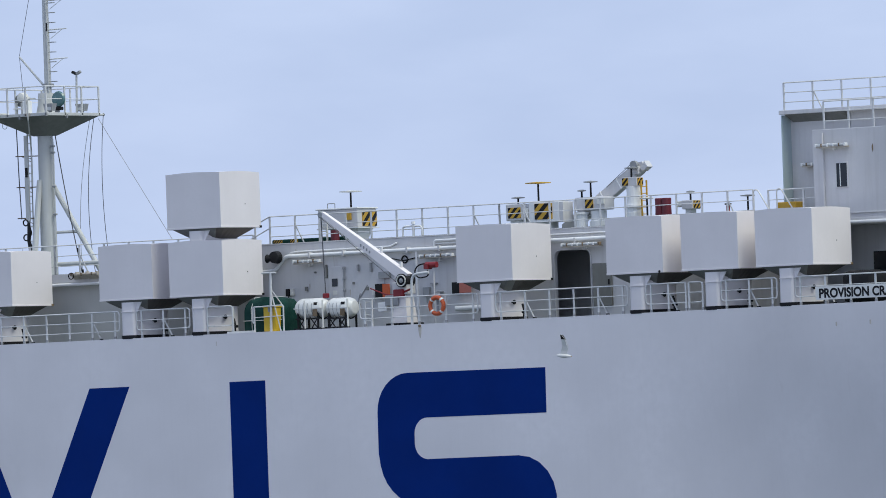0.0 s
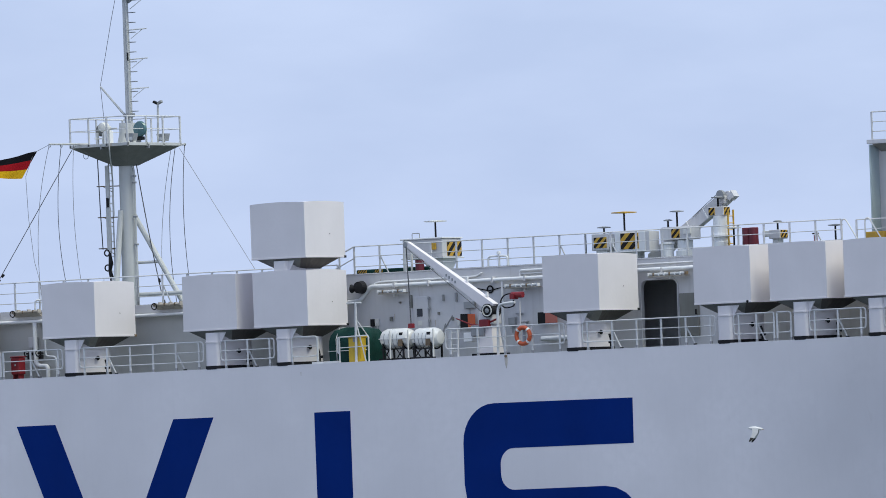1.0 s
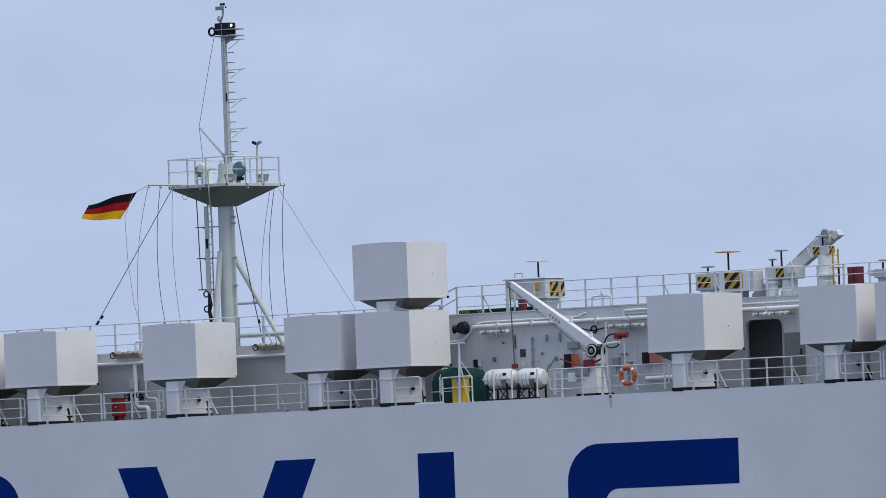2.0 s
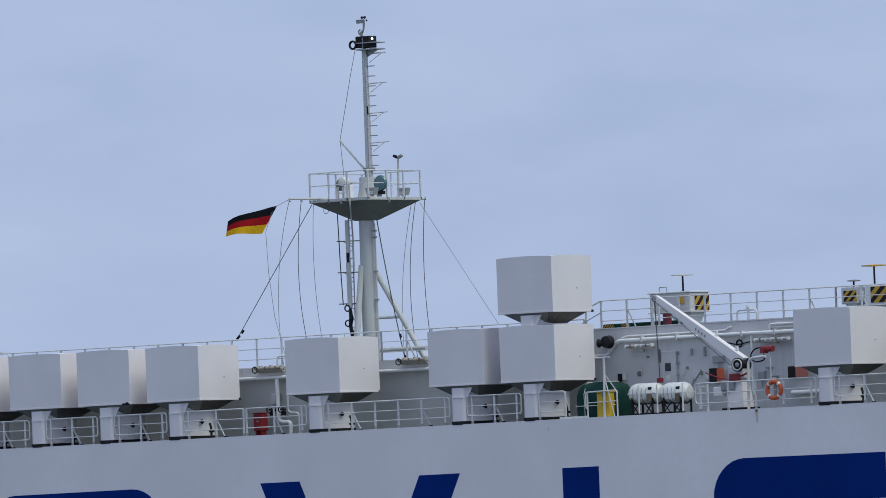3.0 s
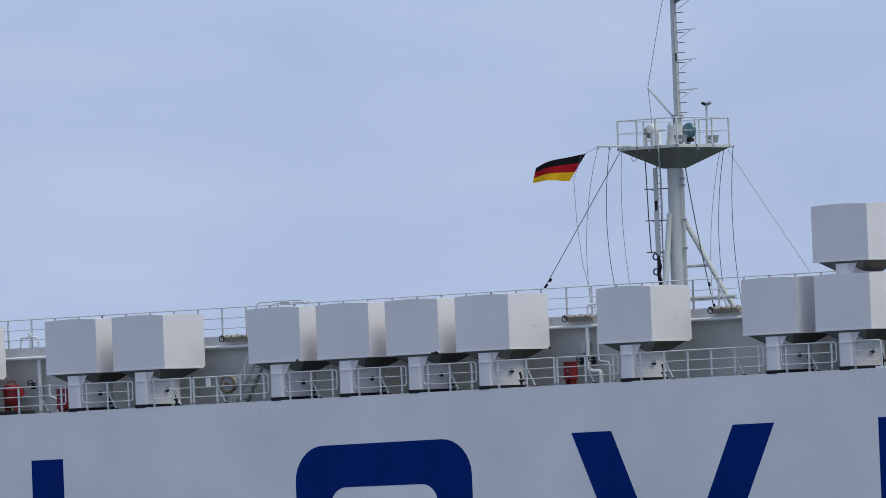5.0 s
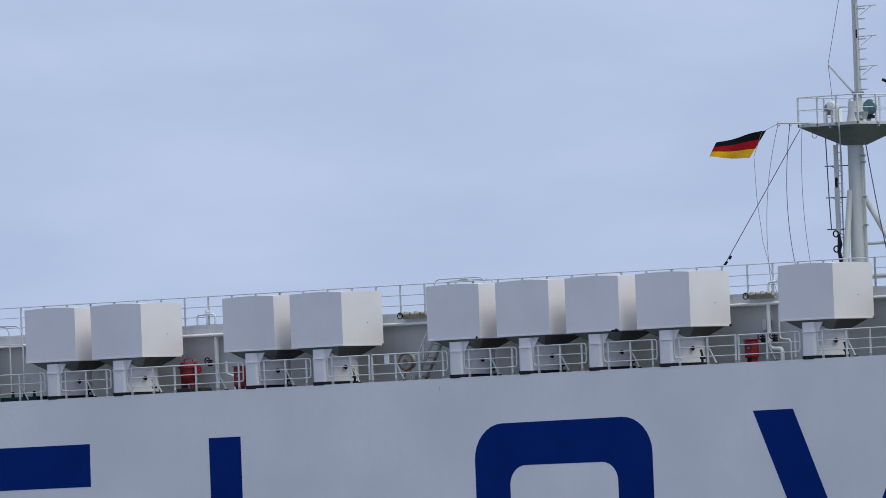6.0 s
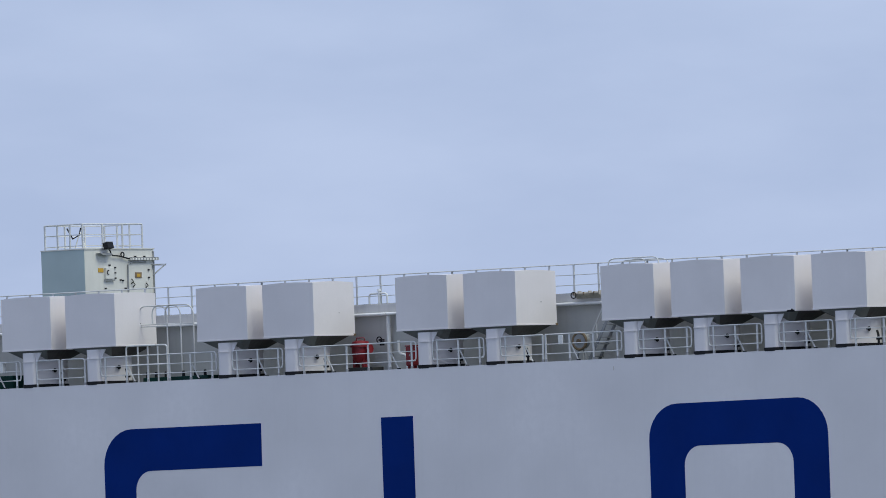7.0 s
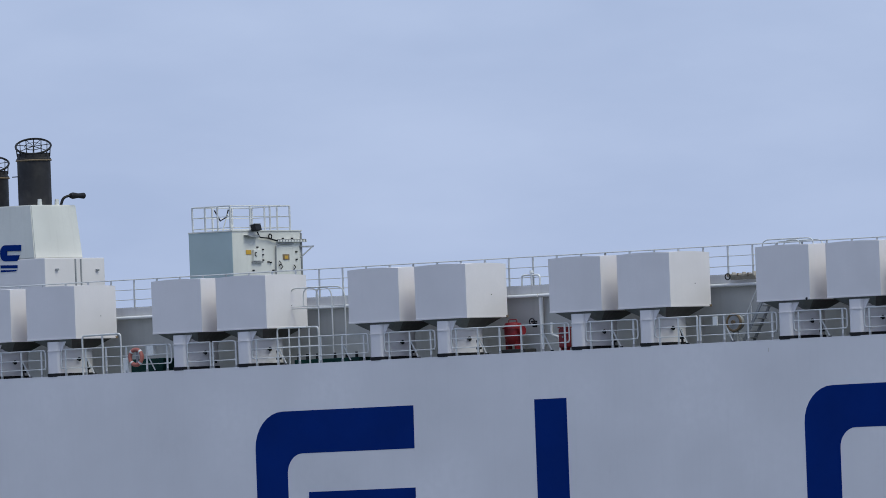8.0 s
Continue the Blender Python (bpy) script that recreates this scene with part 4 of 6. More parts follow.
def wall_fittings():
    cable_lamp(23.75, 24.95, 3.12, 28.07)
    cable_lamp(29.7, 31.2, 3.12, 28.03)
    cable_lamp(36.3, 38.0, 3.12, 28.16)
    cable_lamp(47.9, 49.2, 3.22, 31.33)
    cable_lamp(45.5, 46.4, 5.8, 30.75)
    for x in (6.2, 13.1, -10.5, -38.8):
        t = cable_lamp(x, x + 1.25, 3.1, 28.04, "weathered strip light above the roof edge", True)
        part("cable_ring", torus((x + 0.02, 2.96, 27.98), 0.12, 0.022, "y", n=14, seg=5), BLACK, t, "black cable loop")
    # weathertight door
    d = thing("steel_door", (25.5, 3.37, 26.4), "pale grey weathertight steel door with a small dark window", "door", kind="structure")
    part("leaf", box(25.17, 25.86, 3.32, 3.395, 26.0, 27.82, 0.03), WALLP, d)
    part("window", box(25.34, 25.60, 3.30, 3.325, 27.06, 27.36, 0.015), GLASS, d, "dark window")
    part("notice", box(25.36, 25.56, 3.31, 3.322, 26.72, 26.90, 0.005), CREAM, d)
    for z in (26.2, 26.85, 27.3, 27.7):
        part("dog_handle", box(25.86, 25.95, 3.28, 3.36, z, z + 0.09, 0.015), GREY, d)
    part("door_edge", tube([(25.90, 3.33, 26.0), (25.90, 3.33, 27.8)], 0.02), GREY, d)
    # horn
    h = thing("horn", (22.7, 3.2, 28.2), "black trumpet horn on the deckhouse wall", "horn")
    shade(part("bell", lathe([(0.17, 0.0), (0.10, 0.12), (0.07, 0.30)], (22.62, 2.9, 28.24), "x", 18), BLACK, h))
    part("drum", lathe([(0.05, -0.2), (0.22, -0.15), (0.25, 0.1), (0.10, 0.3)], (22.95, 3.0, 28.28), "y", 16), BLACK, h)
    part("mount", box(22.6, 22.8, 3.15, 3.4, 28.1, 28.3), GREY, h)
    # half-open boxes with orange leaves
    for x0, x1, x2, z0, z1 in ((27.46, 27.83, 28.15, 26.54, 27.07), (31.05, 31.42, 31.95, 26.55, 26.98)):
        b = thing("hose_box", ((x0 + x2) / 2, 3.3, z0), "black cabinet on the wall with an orange door", "cabinet", "wall cabinets")
        part("body", box(x0, x1, 3.16, 3.4, z0, z1, 0.015), BLACK, b)
        # the forward door's duller orange paints in the cowl's shade
        part("door", box(x1 + 0.005, x2, 3.12, 3.18, z0 + 0.01, z1 - 0.02, 0.012), ORANGE if x0 < 30 else FADED_OR_SHADED, b, "orange door")
    # breaker boxes, handles, notices
    for x, z, w, hgt, m in ((23.15, 26.78, 0.16, 0.28, BLACK), (23.36, 26.80, 0.15, 0.26, CREAM), (27.22, 26.66, 0.14, 0.2, CREAM), (27.55, 27.27, 0.5, 0.26, GREY), (6.62, 26.65, 0.22, 0.42, WALLP),
                            (6.9, 26.75, 0.12, 0.3, GREY), (29.6, 26.5, 0.3, 0.35, GREY), (30.2, 26.4, 0.2, 0.3, WALLP), (-18.6, 26.9, 0.16, 0.2, BLACK), (6.75, 26.35, 0.13, 0.12, BLACK), (33.9, 26.6, 0.3, 0.4, CREAM)):
        y = 3.4 if x > STEP_X else 3.5
        t = thing("junction_box", (x, y, z), "small box fixed to the deckhouse wall", "junction box", "wall boxes")
        part("body", box(x, x + w, y - 0.12, y - 0.002, z, z + hgt, 0.015), m, t)
        part("conduit", cyl((x + w / 2, y - 0.06, z - 0.25), (x + w / 2, y - 0.06, z + 0.02), 0.018, 0.018, 6), m, t)
    for x0, z0, x1, z1 in ((26.6, 26.6, 26.95, 27.05), (26.45, 26.35, 26.6, 26.75), (25.9, 26.3, 26.25, 26.55)):
        tagged(part("bracket_bar", tube([(x0, 3.37, z0), (x1, 3.39, z1)], 0.02), GREY), "thin grey bar leaning on the wall", "bar", "wall bars")
    # handline reel and hoses left hanging by the davit
    for at, R in (((28.75, 3.37, 27.95), 0.13), ((29.9, 1.2, 27.45), 0.16)):
        tagged(part("cable_coil", torus(at, R, 0.028, "y", n=18, seg=6), BLACK), "black coil of cable on a hook", "cable coil", "cable coils")
    g = thing("grab_frame", (28.5, 2.9, 27.5), "red winch motor fixed above the deck", "winch")
    part("motor", cyl((31.02, 1.6, 27.64), (31.52, 1.6, 27.64), 0.115, 0.115, 12), RED, g)
    part("gearbox", box(31.0, 31.2, 1.45, 1.75, 27.48, 27.70, 0.02), RED, g)
    part("stand", cyl((31.36, 1.6, DECK), (31.36, 1.6, 27.55), 0.03, 0.03, 8), WALLP, g)
    part("hose", tube(rounded([(31.05, 1.5, 27.7), (30.75, 1.45, 27.66), (30.55, 1.45, 27.40), (30.75, 1.45, 27.15), (31.2, 1.5, 27.22), (31.15, 1.5, 27.45)], 0.15), 0.028), BLACK, g)
    for x, z, w, hgt in ((28.25, 27.42, 0.05, 0.3), (27.15, 27.55, 0.06, 0.35), (26.55, 27.6, 0.05, 0.25), (29.95, 26.95, 0.28, 0.06), (30.2, 26.62, 0.3, 0.05), (33.0, 26.75, 0.12, 0.3)):
        tagged(part("wall_lug", box(x, x + w, 3.28, 3.398, z, z + hgt, 0.01), GREY), "small grey steel lug on the deckhouse wall", "lug", "wall lugs")
    for x in (24.4, 26.0, 27.7, 29.0, 30.5, 32.4, 35.2, 36.8):
        tagged(part("pipe_clamp", box(x - 0.035, x + 0.035, 3.14, 3.398, 28.19, 28.42, 0.01), WALLP), "small steel clamp that holds the wall pipe", "clamp", "pipe clamps")
    for x in (31.75,):
        tagged(part("pipe_sleeve", cyl((x, 3.3, 28.60), (x + 0.4, 3.3, 28.60), 0.060, 0.062, 10), BLACK), "black sleeve round the roof edge pipe", "sleeve", "pipe sleeves")
    tagged(part("cable_run", tube(rounded([(28.1, 3.36, 28.02), (28.7, 3.36, 27.9), (29.3, 3.36, 28.0), (30.3, 3.36, 27.95), (30.9, 3.36, 28.02)], 0.15), 0.022), BLACK), "black cable slung along the wall", "cable")
    for x, z, w, hgt in ((24.05, 26.95, 0.10, 0.16), (24.5, 27.6, 0.07, 0.07), (25.05, 27.4, 0.05, 0.5), (26.3, 27.1, 0.06, 0.10), (26.5, 26.2, 0.09, 0.18), (26.95, 26.85, 0.06, 0.14), (28.55, 26.25, 0.12, 0.20), (28.95, 26.95, 0.08, 0.3), (31.75, 27.4, 0.06, 0.4), (32.3, 26.9, 0.10, 0.12)):
        tagged(part("wall_bracket", box(x, x + w, 3.30, 3.398, z, z + hgt, 0.012), DULL_GREY_SHADE), "small dark steel bracket on the deckhouse wall", "bracket", "wall brackets")
    for x, z in ((24.2, 27.2), (26.1, 26.9), (28.6, 27.3), (31.9, 27.75), (23.6, 28.55), (27.0, 28.6)):
        tagged(part("rust_mark", slab([(x, z), (x + 0.05, z + 0.02), (x + 0.045, z - 0.16), (x + 0.02, z - 0.26)], 3.394, 3.41), FADED_RUST), "faint rust mark on the deckhouse wall", "rust mark", "wall rust marks")
    # extra door and dark hatch beside the passage
    e = thing("steel_door", (37.7, 3.37, DECK), "grey weathertight door standing ajar beside the passage", "door", kind="structure")
    part("leaf", box(37.46, 38.32, 3.30, 3.395, 25.8, 27.42, 0.03), DULL_GREY_SHADE, e)
    part("handle", box(38.20, 38.25, 3.24, 3.30, 26.6, 26.8, 0.01), BLACK, e)


wall_pipes()
wall_fittings()


# ---- things on the open deck ----
def hazard_plate(t, x0, x1, z0, z1, y, axis="y"):
    """Yellow plate with black diagonal bars, clipped to the plate."""
    name = part("warning_plate", box(x0, x1, y - 0.02, y, z0, z1) if axis == "y" else box(y, y + 0.02, x0, x1, z0, z1), YELLOW, t, "yellow plate with black diagonal bars")
    w, h = x1 - x0, z1 - z0
    step = h * 0.78

    def clip(poly, keep):
        out = []
        for a, b in zip(poly, poly[1:] + poly[:1]):
            fa, fb = keep(a), keep(b)
            if fa >= 0:
                out.append(a)
            if fa * fb < 0:
                k = fa / (fa - fb)
                out.append((a[0] + (b[0] - a[0]) * k, a[1] + (b[1] - a[1]) * k))
        return out

    k = -3
    while k * step < w + h:
        s = k * step
        poly = [(x0 + s - h, z0), (x0 + s - h + step * 0.5, z0), (x0 + s + step * 0.5, z1), (x0 + s, z1)]
        poly = clip(poly, lambda p: p[0] - x0 - 0.004)
        poly = clip(poly, lambda p: x1 - 0.004 - p[0]) if poly else poly
        if len(poly) > 2:
            part("black_bar", slab(poly, y - 0.025, y - 0.019) if axis == "y" else slab(poly, y + 0.019, y + 0.025, "x"), BLACK, name)
        k += 1


def life_rafts():
    for k, (x0, x1) in enumerate(((25.50, 26.93), (26.96, 28.22))):
        t = thing("life_raft", ((x0 + x1) / 2, 0.85, DECK), "white life raft canister strapped on a steel cradle", "life raft", "life rafts")
        r, zc, yc = 0.385, 26.21 - 0.03 * k, 0.85
        body = lathe([(0.12, 0), (0.25, 0.03), (0.33, 0.12), (r, 0.28), (r, x1 - x0 - 0.28), (0.33, x1 - x0 - 0.12), (0.25, x1 - x0 - 0.03), (0.12, x1 - x0)], (x0, yc, zc), "x", 24)
        shade(part("canister", body, RAFT, t))
        part("seam", box(x0 + 0.08, x1 - 0.08, yc - r - 0.012, yc + r + 0.012, zc - 0.02, zc + 0.02, 0.008), RAFT, t)
        for f in (0.22, 0.36, 0.50, 0.64):
            x = x0 + (x1 - x0) * f
            part("band", torus((x, yc, zc), r + 0.006, 0.012, "x", 150, 265, 12, 5), GREY, t, "grey lashing band")
        part("notice", box(x1 - 0.42, x1 - 0.27, yc - r * 0.90 - 0.02, yc - r * 0.90 + 0.1, zc + 0.08, zc + 0.22, 0.0), BLACK, t, "dark printed square")
        part("notice", box(x1 - 0.46, x1 - 0.26, yc - r - 0.015, yc - r + 0.05, zc - 0.30, zc - 0.04, 0.0), RUST, t, "brown printed panel")
        for dx in (0.25, (x1 - x0) - 0.25):
            part("saddle", torus((x0 + dx, yc, zc), r + 0.03, 0.03, "x", 205, 335, 10, 5), BLACK, t, "black saddle")
            for dy in (-0.34, 0.34):
                part("leg", box(x0 + dx - 0.03, x0 + dx + 0.03, yc + dy - 0.03, yc + dy + 0.03, DECK, zc - 0.20), BLACK, t, "black cradle leg")
            side = 1 if dx < 0.5 else -1
            part("brace", tube([(x0 + dx, yc - 0.36, DECK + 0.04), (x0 + dx + side * 0.36, yc - 0.36, zc - 0.34)], 0.022), BLACK, t)
            part("brace", tube([(x0 + dx, yc - 0.36, zc - 0.36), (x0 + dx + side * 0.30, yc - 0.36, DECK + 0.04)], 0.022), BLACK, t)
        part("bearer", box(x0 + 0.15, x1 - 0.15, yc - 0.39, yc - 0.33, zc - 0.42, zc - 0.37), BLACK, t)
        part("skid", box(x0 + 0.1, x1 - 0.1, yc - 0.45, yc - 0.38, DECK, DECK + 0.07), BLACK, t)
    for x in (26.22, 27.06, 28.23):
        p = thing("guard_post", (x, 0.30, DECK), "cream tubular post in front of the life rafts", "post", "raft posts")
        part("upright", cyl((x, 0.30, DECK), (x, 0.30, 26.50), 0.03, 0.03, 8), CREAM, p)
        part("foot", box(x - 0.06, x + 0.06, 0.24, 0.36, DECK, DECK + 0.05, 0.01), BLACK, p)


def covered_gear():
    t = thing("covered_winch", (24.0, 1.2, DECK), "dark green tarpaulin cover lashed over deck gear", "tarpaulin cover")
    bm = box(23.18, 24.95, 0.55, 1.75, DECK + 0.02, 26.72)
    bmesh.ops.subdivide_edges(bm, edges=list(bm.edges), cuts=5, use_grid_fill=True)
    c = Vector((24.06, 1.15, 26.0))
    for v in bm.verts:
        d = v.co - c
        up = max(0.0, d.z / 0.72)
        v.co.x = c.x + d.x * (1 - 0.22 * up ** 3) + 0.03 * noise.noise(v.co * 3.0)
        v.co.y = c.y + d.y * (1 - 0.20 * up ** 3) + 0.05 * noise.noise(v.co * 2.6 + Vector((5, 0, 0)))
        v.co.z += 0.05 * noise.noise(v.co * 2.2 + Vector((0, 7, 0))) * (1 if d.z > -0.4 else 0) - 0.10 * up * (abs(d.x) / 0.9) ** 3
    shade(part("cover", bm, TARP, t), 60)
    for x in (23.55, 24.45):
        part("lashing", tube([(x, 0.53, DECK), (x, 0.50, 26.3), (x, 0.75, 26.72), (x, 1.5, 26.74)], 0.014, seg=5), RAILP, t)
    part("lashing", tube([(23.15, 0.50, 25.85), (24.98, 0.50, 25.85)], 0.014, seg=5), RAILP, t)
    y = thing("yellow_chest", (24.6, 0.35, DECK), "bright yellow plastic locker standing by the deck edge", "locker")
    part("body", box(24.36, 24.90, 0.18, 0.62, DECK, 26.30, 0.03), CHEST, y)
    part("lid", box(24.34, 24.92, 0.16, 0.64, 26.305, 26.37, 0.02), CHEST, y)
    part("latch", box(24.60, 24.66, 0.14, 0.18, 26.15, 26.33, 0.01), GREY, y)
    g = thing("deck_gate", (24.6, 0.12, DECK), "white tubular gate frame with a tall flag post", "gate")
    part("post", cyl((24.73, 0.14, DECK), (24.80, 0.14, 27.66), 0.055, 0.05, 10), RAILP, g)
    part("cross_arm", tube([(24.38, 0.14, 27.62), (25.05, 0.14, 27.62)], 0.035), RAILP, g)
    part("stay", tube([(24.79, 0.14, 27.0), (25.1, 0.5, DECK + 0.9)], 0.022), RAILP, g)
    part("stay", tube([(24.78, 0.14, 26.9), (25.15, 0.2, DECK)], 0.025), RAILP, g)
    part("loop", tube(rounded([(24.0, 0.12, 25.75), (23.9, 0.12, 25.75), (23.9, 0.12, 26.35), (25.35, 0.12, 26.38), (25.35, 0.12, DECK)], 0.1), 0.03), RAILP, g)
    part("mid_bar", tube([(23.95, 0.12, 25.95), (25.35, 0.12, 25.98)], 0.02), RAILP, g)
    part("sill", box(22.7, 24.0, 0.06, 0.16, DECK, DECK + 0.07, 0.01), RAILP, g)
    part("leg", cyl((23.98, 0.12, DECK), (23.98, 0.12, 26.35), 0.03, 0.03, 8), RAILP, g)


def davit():
    """Slewing crane with its boom lowered aft over the rafts."""
    t = thing("davit_crane", (30.4, 0.95, DECK), "white deck crane with a long boom and a wire hook", "crane")
    part("pedestal", frustum((30.0, 30.75, 0.65, 1.35), (30.15, 30.62, 0.75, 1.25), DECK, 26.55), COWL, t)
    part("foot_plate", box(29.85, 30.9, 0.5, 1.5, DECK - 0.02, DECK + 0.09, 0.01), BLACK, t)
    part("console", box(29.75, 30.35, 0.62, 1.0, 26.15, 26.55, 0.03), GREY, t)
    part("valve_block", box(29.35, 29.75, 0.7, 1.0, 25.95, 26.3, 0.03), WHITE, t)
    part("slew_head", box(30.05, 30.72, 0.70, 1.30, 26.56, 27.05, 0.05), WALLP, t)
    part("red_arm", tube([(29.0, 0.75, 26.85), (29.7, 0.72, 26.60), (30.2, 0.72, 26.52), (31.0, 0.72, 26.78)], [0.025, 0.028, 0.05, 0.035]), RED, t, "red hand lever")
    part("red_joint", box(30.15, 30.6, 0.6, 0.8, 26.48, 26.76, 0.04), RED, t)
    # tapered boom of box section
    a, b = Vector((30.62, 0.95, 27.16)), Vector((26.74, 0.95, 29.77))
    d = (b - a).normalized()
    up = Vector((-d.z, 0, d.x))
    up = up if up.z > 0 else -up
    bm = bmesh.new()
    rings = []
    for p, w, h in ((a, 0.16, 0.21), (a.lerp(b, 0.5), 0.14, 0.165), (b, 0.09, 0.10)):
        rings.append([bm.verts.new(p + Vector((0, s * w, 0)) + up * (q * h)) for s, q in ((-1, -1), (1, -1), (1, 1), (-1, 1))])
    for r0, r1 in zip(rings, rings[1:]):
        for k in range(4):
            bm.faces.new((r0[k], r0[(k + 1) % 4], r1[(k + 1) % 4], r1[k]))
    bm.faces.new(rings[0])
    bm.faces.new(rings[-1])
    bmesh.ops.bevel(bm, geom=list(bm.edges), offset=0.015, segments=1, affect="EDGES")
    boom = part("boom", bm, COWL, t)
    for k in range(4):
        p = a.lerp(b, 0.42 + 0.035 * k) + Vector((0, -0.148 + 0.004 * k, -0.03))
        part("plate_mark", box(p.x - 0.035, p.x + 0.035, p.y - 0.008, p.y + 0.01, p.z - 0.05, p.z + 0.05), GREY, boom)
    for f in (0.12, 0.35):
        p = a.lerp(b, f) + up * 0.32
        part("lug", box(p.x - 0.04, p.x + 0.04, 0.9, 1.0, p.z - 0.12, p.z + 0.06, 0.01), WHITE, boom)
    part("sheave", lathe([(0.10, -0.1), (0.14, -0.06), (0.11, 0.0), (0.14, 0.06), (0.10, 0.1)], tuple(b + Vector((-0.05, 0, -0.03))), "y", 14), GREY, t)
    w = part("winch_drum", lathe([(0.26, -0.18), (0.26, -0.12), (0.19, -0.11), (0.19, 0.30), (0.26, 0.31), (0.26, 0.38)], (30.60, 0.72, 27.08), "y", 22), BLACK, t, "black winch drum")
    part("rim", torus((30.60, 0.53, 27.08), 0.20, 0.025, "y", n=20, seg=6), CREAM, w)
    part("hub", lathe([(0.02, -0.03), (0.09, 0.0), (0.09, 0.04)], (30.60, 0.52, 27.08), "y", 12), GREY, w)
    part("hoist_wire", tube([(26.66, 0.95, 29.72), (26.76, 0.95, 26.75)], 0.022, seg=6), ROPE, t, "hoist wire")
    part("hook_block", box(26.66, 26.88, 0.87, 1.03, 26.58, 26.76, 0.03), RED, t, "small red hook block")
    part("luff_wire", tube([(30.30, 0.74, 26.98), (26.82, 0.80, 29.58)], 0.014, seg=5), ROPE, t)
    p = thing("bent_post", (31.3, 0.18, DECK), "white bent tube post at the railing", "post")
    part("tube", tube(rounded([(31.30, 0.18, DECK), (31.36, 0.18, 27.28), (32.15, 0.18, 27.33)], 0.28), 0.055, seg=10), RAILP, p)
    l = thing("short_ladder", (28.9, 0.25, DECK), "white short ladder against the railing", "ladder")
    for x in (29.05, 29.40):
        part("side_rail", box(x - 0.03, x + 0.03, 0.22, 0.28, DECK, 26.42), RAILP, l)
    for z in (25.62, 25.85, 26.1, 26.32):
        part("rung", tube([(29.05, 0.25, z), (29.40, 0.25, z)], 0.02), RAILP, l)


def life_ring(x, z, y=0.06, m=ORANGE):
    t = thing("life_ring", (x, y, z), "faded orange life ring with pale bands on the railing", "life ring", "life rings")
    shade(part("ring", torus((x, y, z), 0.305, 0.082, "y", n=32, seg=10), m, t), 80)
    for a in (45, 135, 225, 315):
        part("band", torus((x, y, z), 0.305, 0.085, "y", a - 7, a + 7, 3, 10), RAFT, t, "pale band")
    part("bracket", box(x - 0.05, x + 0.05, y + 0.06, y + 0.10, z - 0.30, z + 0.30, 0.01), GREY, t)


def fire_cabinets():
    # hose cabinets and a pump skid along the aft deck
    def cabinet(x, y, z0, w, d, h, label):
        t = thing("hose_cabinet", (x + w / 2, y, z0), label, "fire cabinet", "red fire cabinets")
        part("body", box(x, x + w, y, y + d, z0, z0 + h, 0.05), RED, t)
        part("lid", box(x - 0.02, x + w + 0.02, y - 0.02, y + d + 0.02, z0 + h + 0.002, z0 + h + 0.05, 0.02), RED, t)
        part("handle", box(x + w * 0.45, x + w * 0.6, y - 0.03, y, z0 + h * 0.5, z0 + h * 0.6, 0.01), GREY, t)
        part("notice", box(x + w * 0.25, x + w * 0.75, y - 0.008, y + 0.01, z0 + h * 0.66, z0 + h * 0.84), MAROON, t, "darker panel")
        for fx in (0.06, w - 0.12):
            part("foot", box(x + fx, x + fx + 0.06, y + 0.05, y + d - 0.05, DECK - 0.02, z0 + 0.04), RED, t)

    cabinet(6.36, 2.55, 25.62, 0.42, 0.40, 0.66, "red fire hose cabinet by the deckhouse wall")
    cabinet(-18.52, 2.5, 25.56, 0.42, 0.3, 0.76, "red fire hose cabinet by the deckhouse wall")
    t = thing("fire_pump", (-20.6, 2.7, DECK), "red fire pump casing on a dark green base", "pump")
    shade(part("casing", lathe([(0.16, 25.75), (0.30, 25.92), (0.35, 26.12), (0.36, 26.5), (0.32, 26.62), (0.1, 26.66)], (-20.95, 2.75, 0), "z", 18), RED, t))
    part("outlet", cyl((-20.95, 2.75, 26.32), (-20.45, 2.75, 26.32), 0.10, 0.10, 12), RED, t)
    part("flange", cyl((-20.52, 2.75, 26.32), (-20.44, 2.75, 26.32), 0.18, 0.18, 12), RED, t)
    for dx in (-0.25, 0.2):
        part("leg", box(-20.99 + dx, -20.89 + dx, 2.6, 2.9, 25.6, 26.0), RED, t)
    part("base", box(-21.45, -20.1, 2.4, 3.1, DECK - 0.02, 25.60, 0.03), DARK, t, "black base")
    part("cap_flange", lathe([(0.42, 26.40), (0.42, 26.46)], (-20.95, 2.75, 0), "z", 18), RED, t)
    part("grip", tube(rounded([(-21.15, 2.75, 26.62), (-21.15, 2.75, 26.76), (-20.75, 2.75, 26.76), (-20.75, 2.75, 26.62)], 0.05), 0.02), RED, t)
    for x, z in ((-20.2, 26.65), (6.82, 26.42), (7.38, 26.42)):
        v = thing("valve", (x, 3.2, z), "dark hand wheel valve on the wall pipes", "valve", "hand wheel valves")
        part("wheel", torus((x, 3.0, z), 0.12, 0.025, "y", n=16, seg=6), BLACK, v)
        part("stem", cyl((x, 2.98, z), (x, 3.3, z), 0.035, 0.035, 8), BLACK, v)
        part("bonnet", box(x - 0.07, x + 0.07, 3.1, 3.25, z - 0.22, z - 0.05, 0.02), BLACK, v)


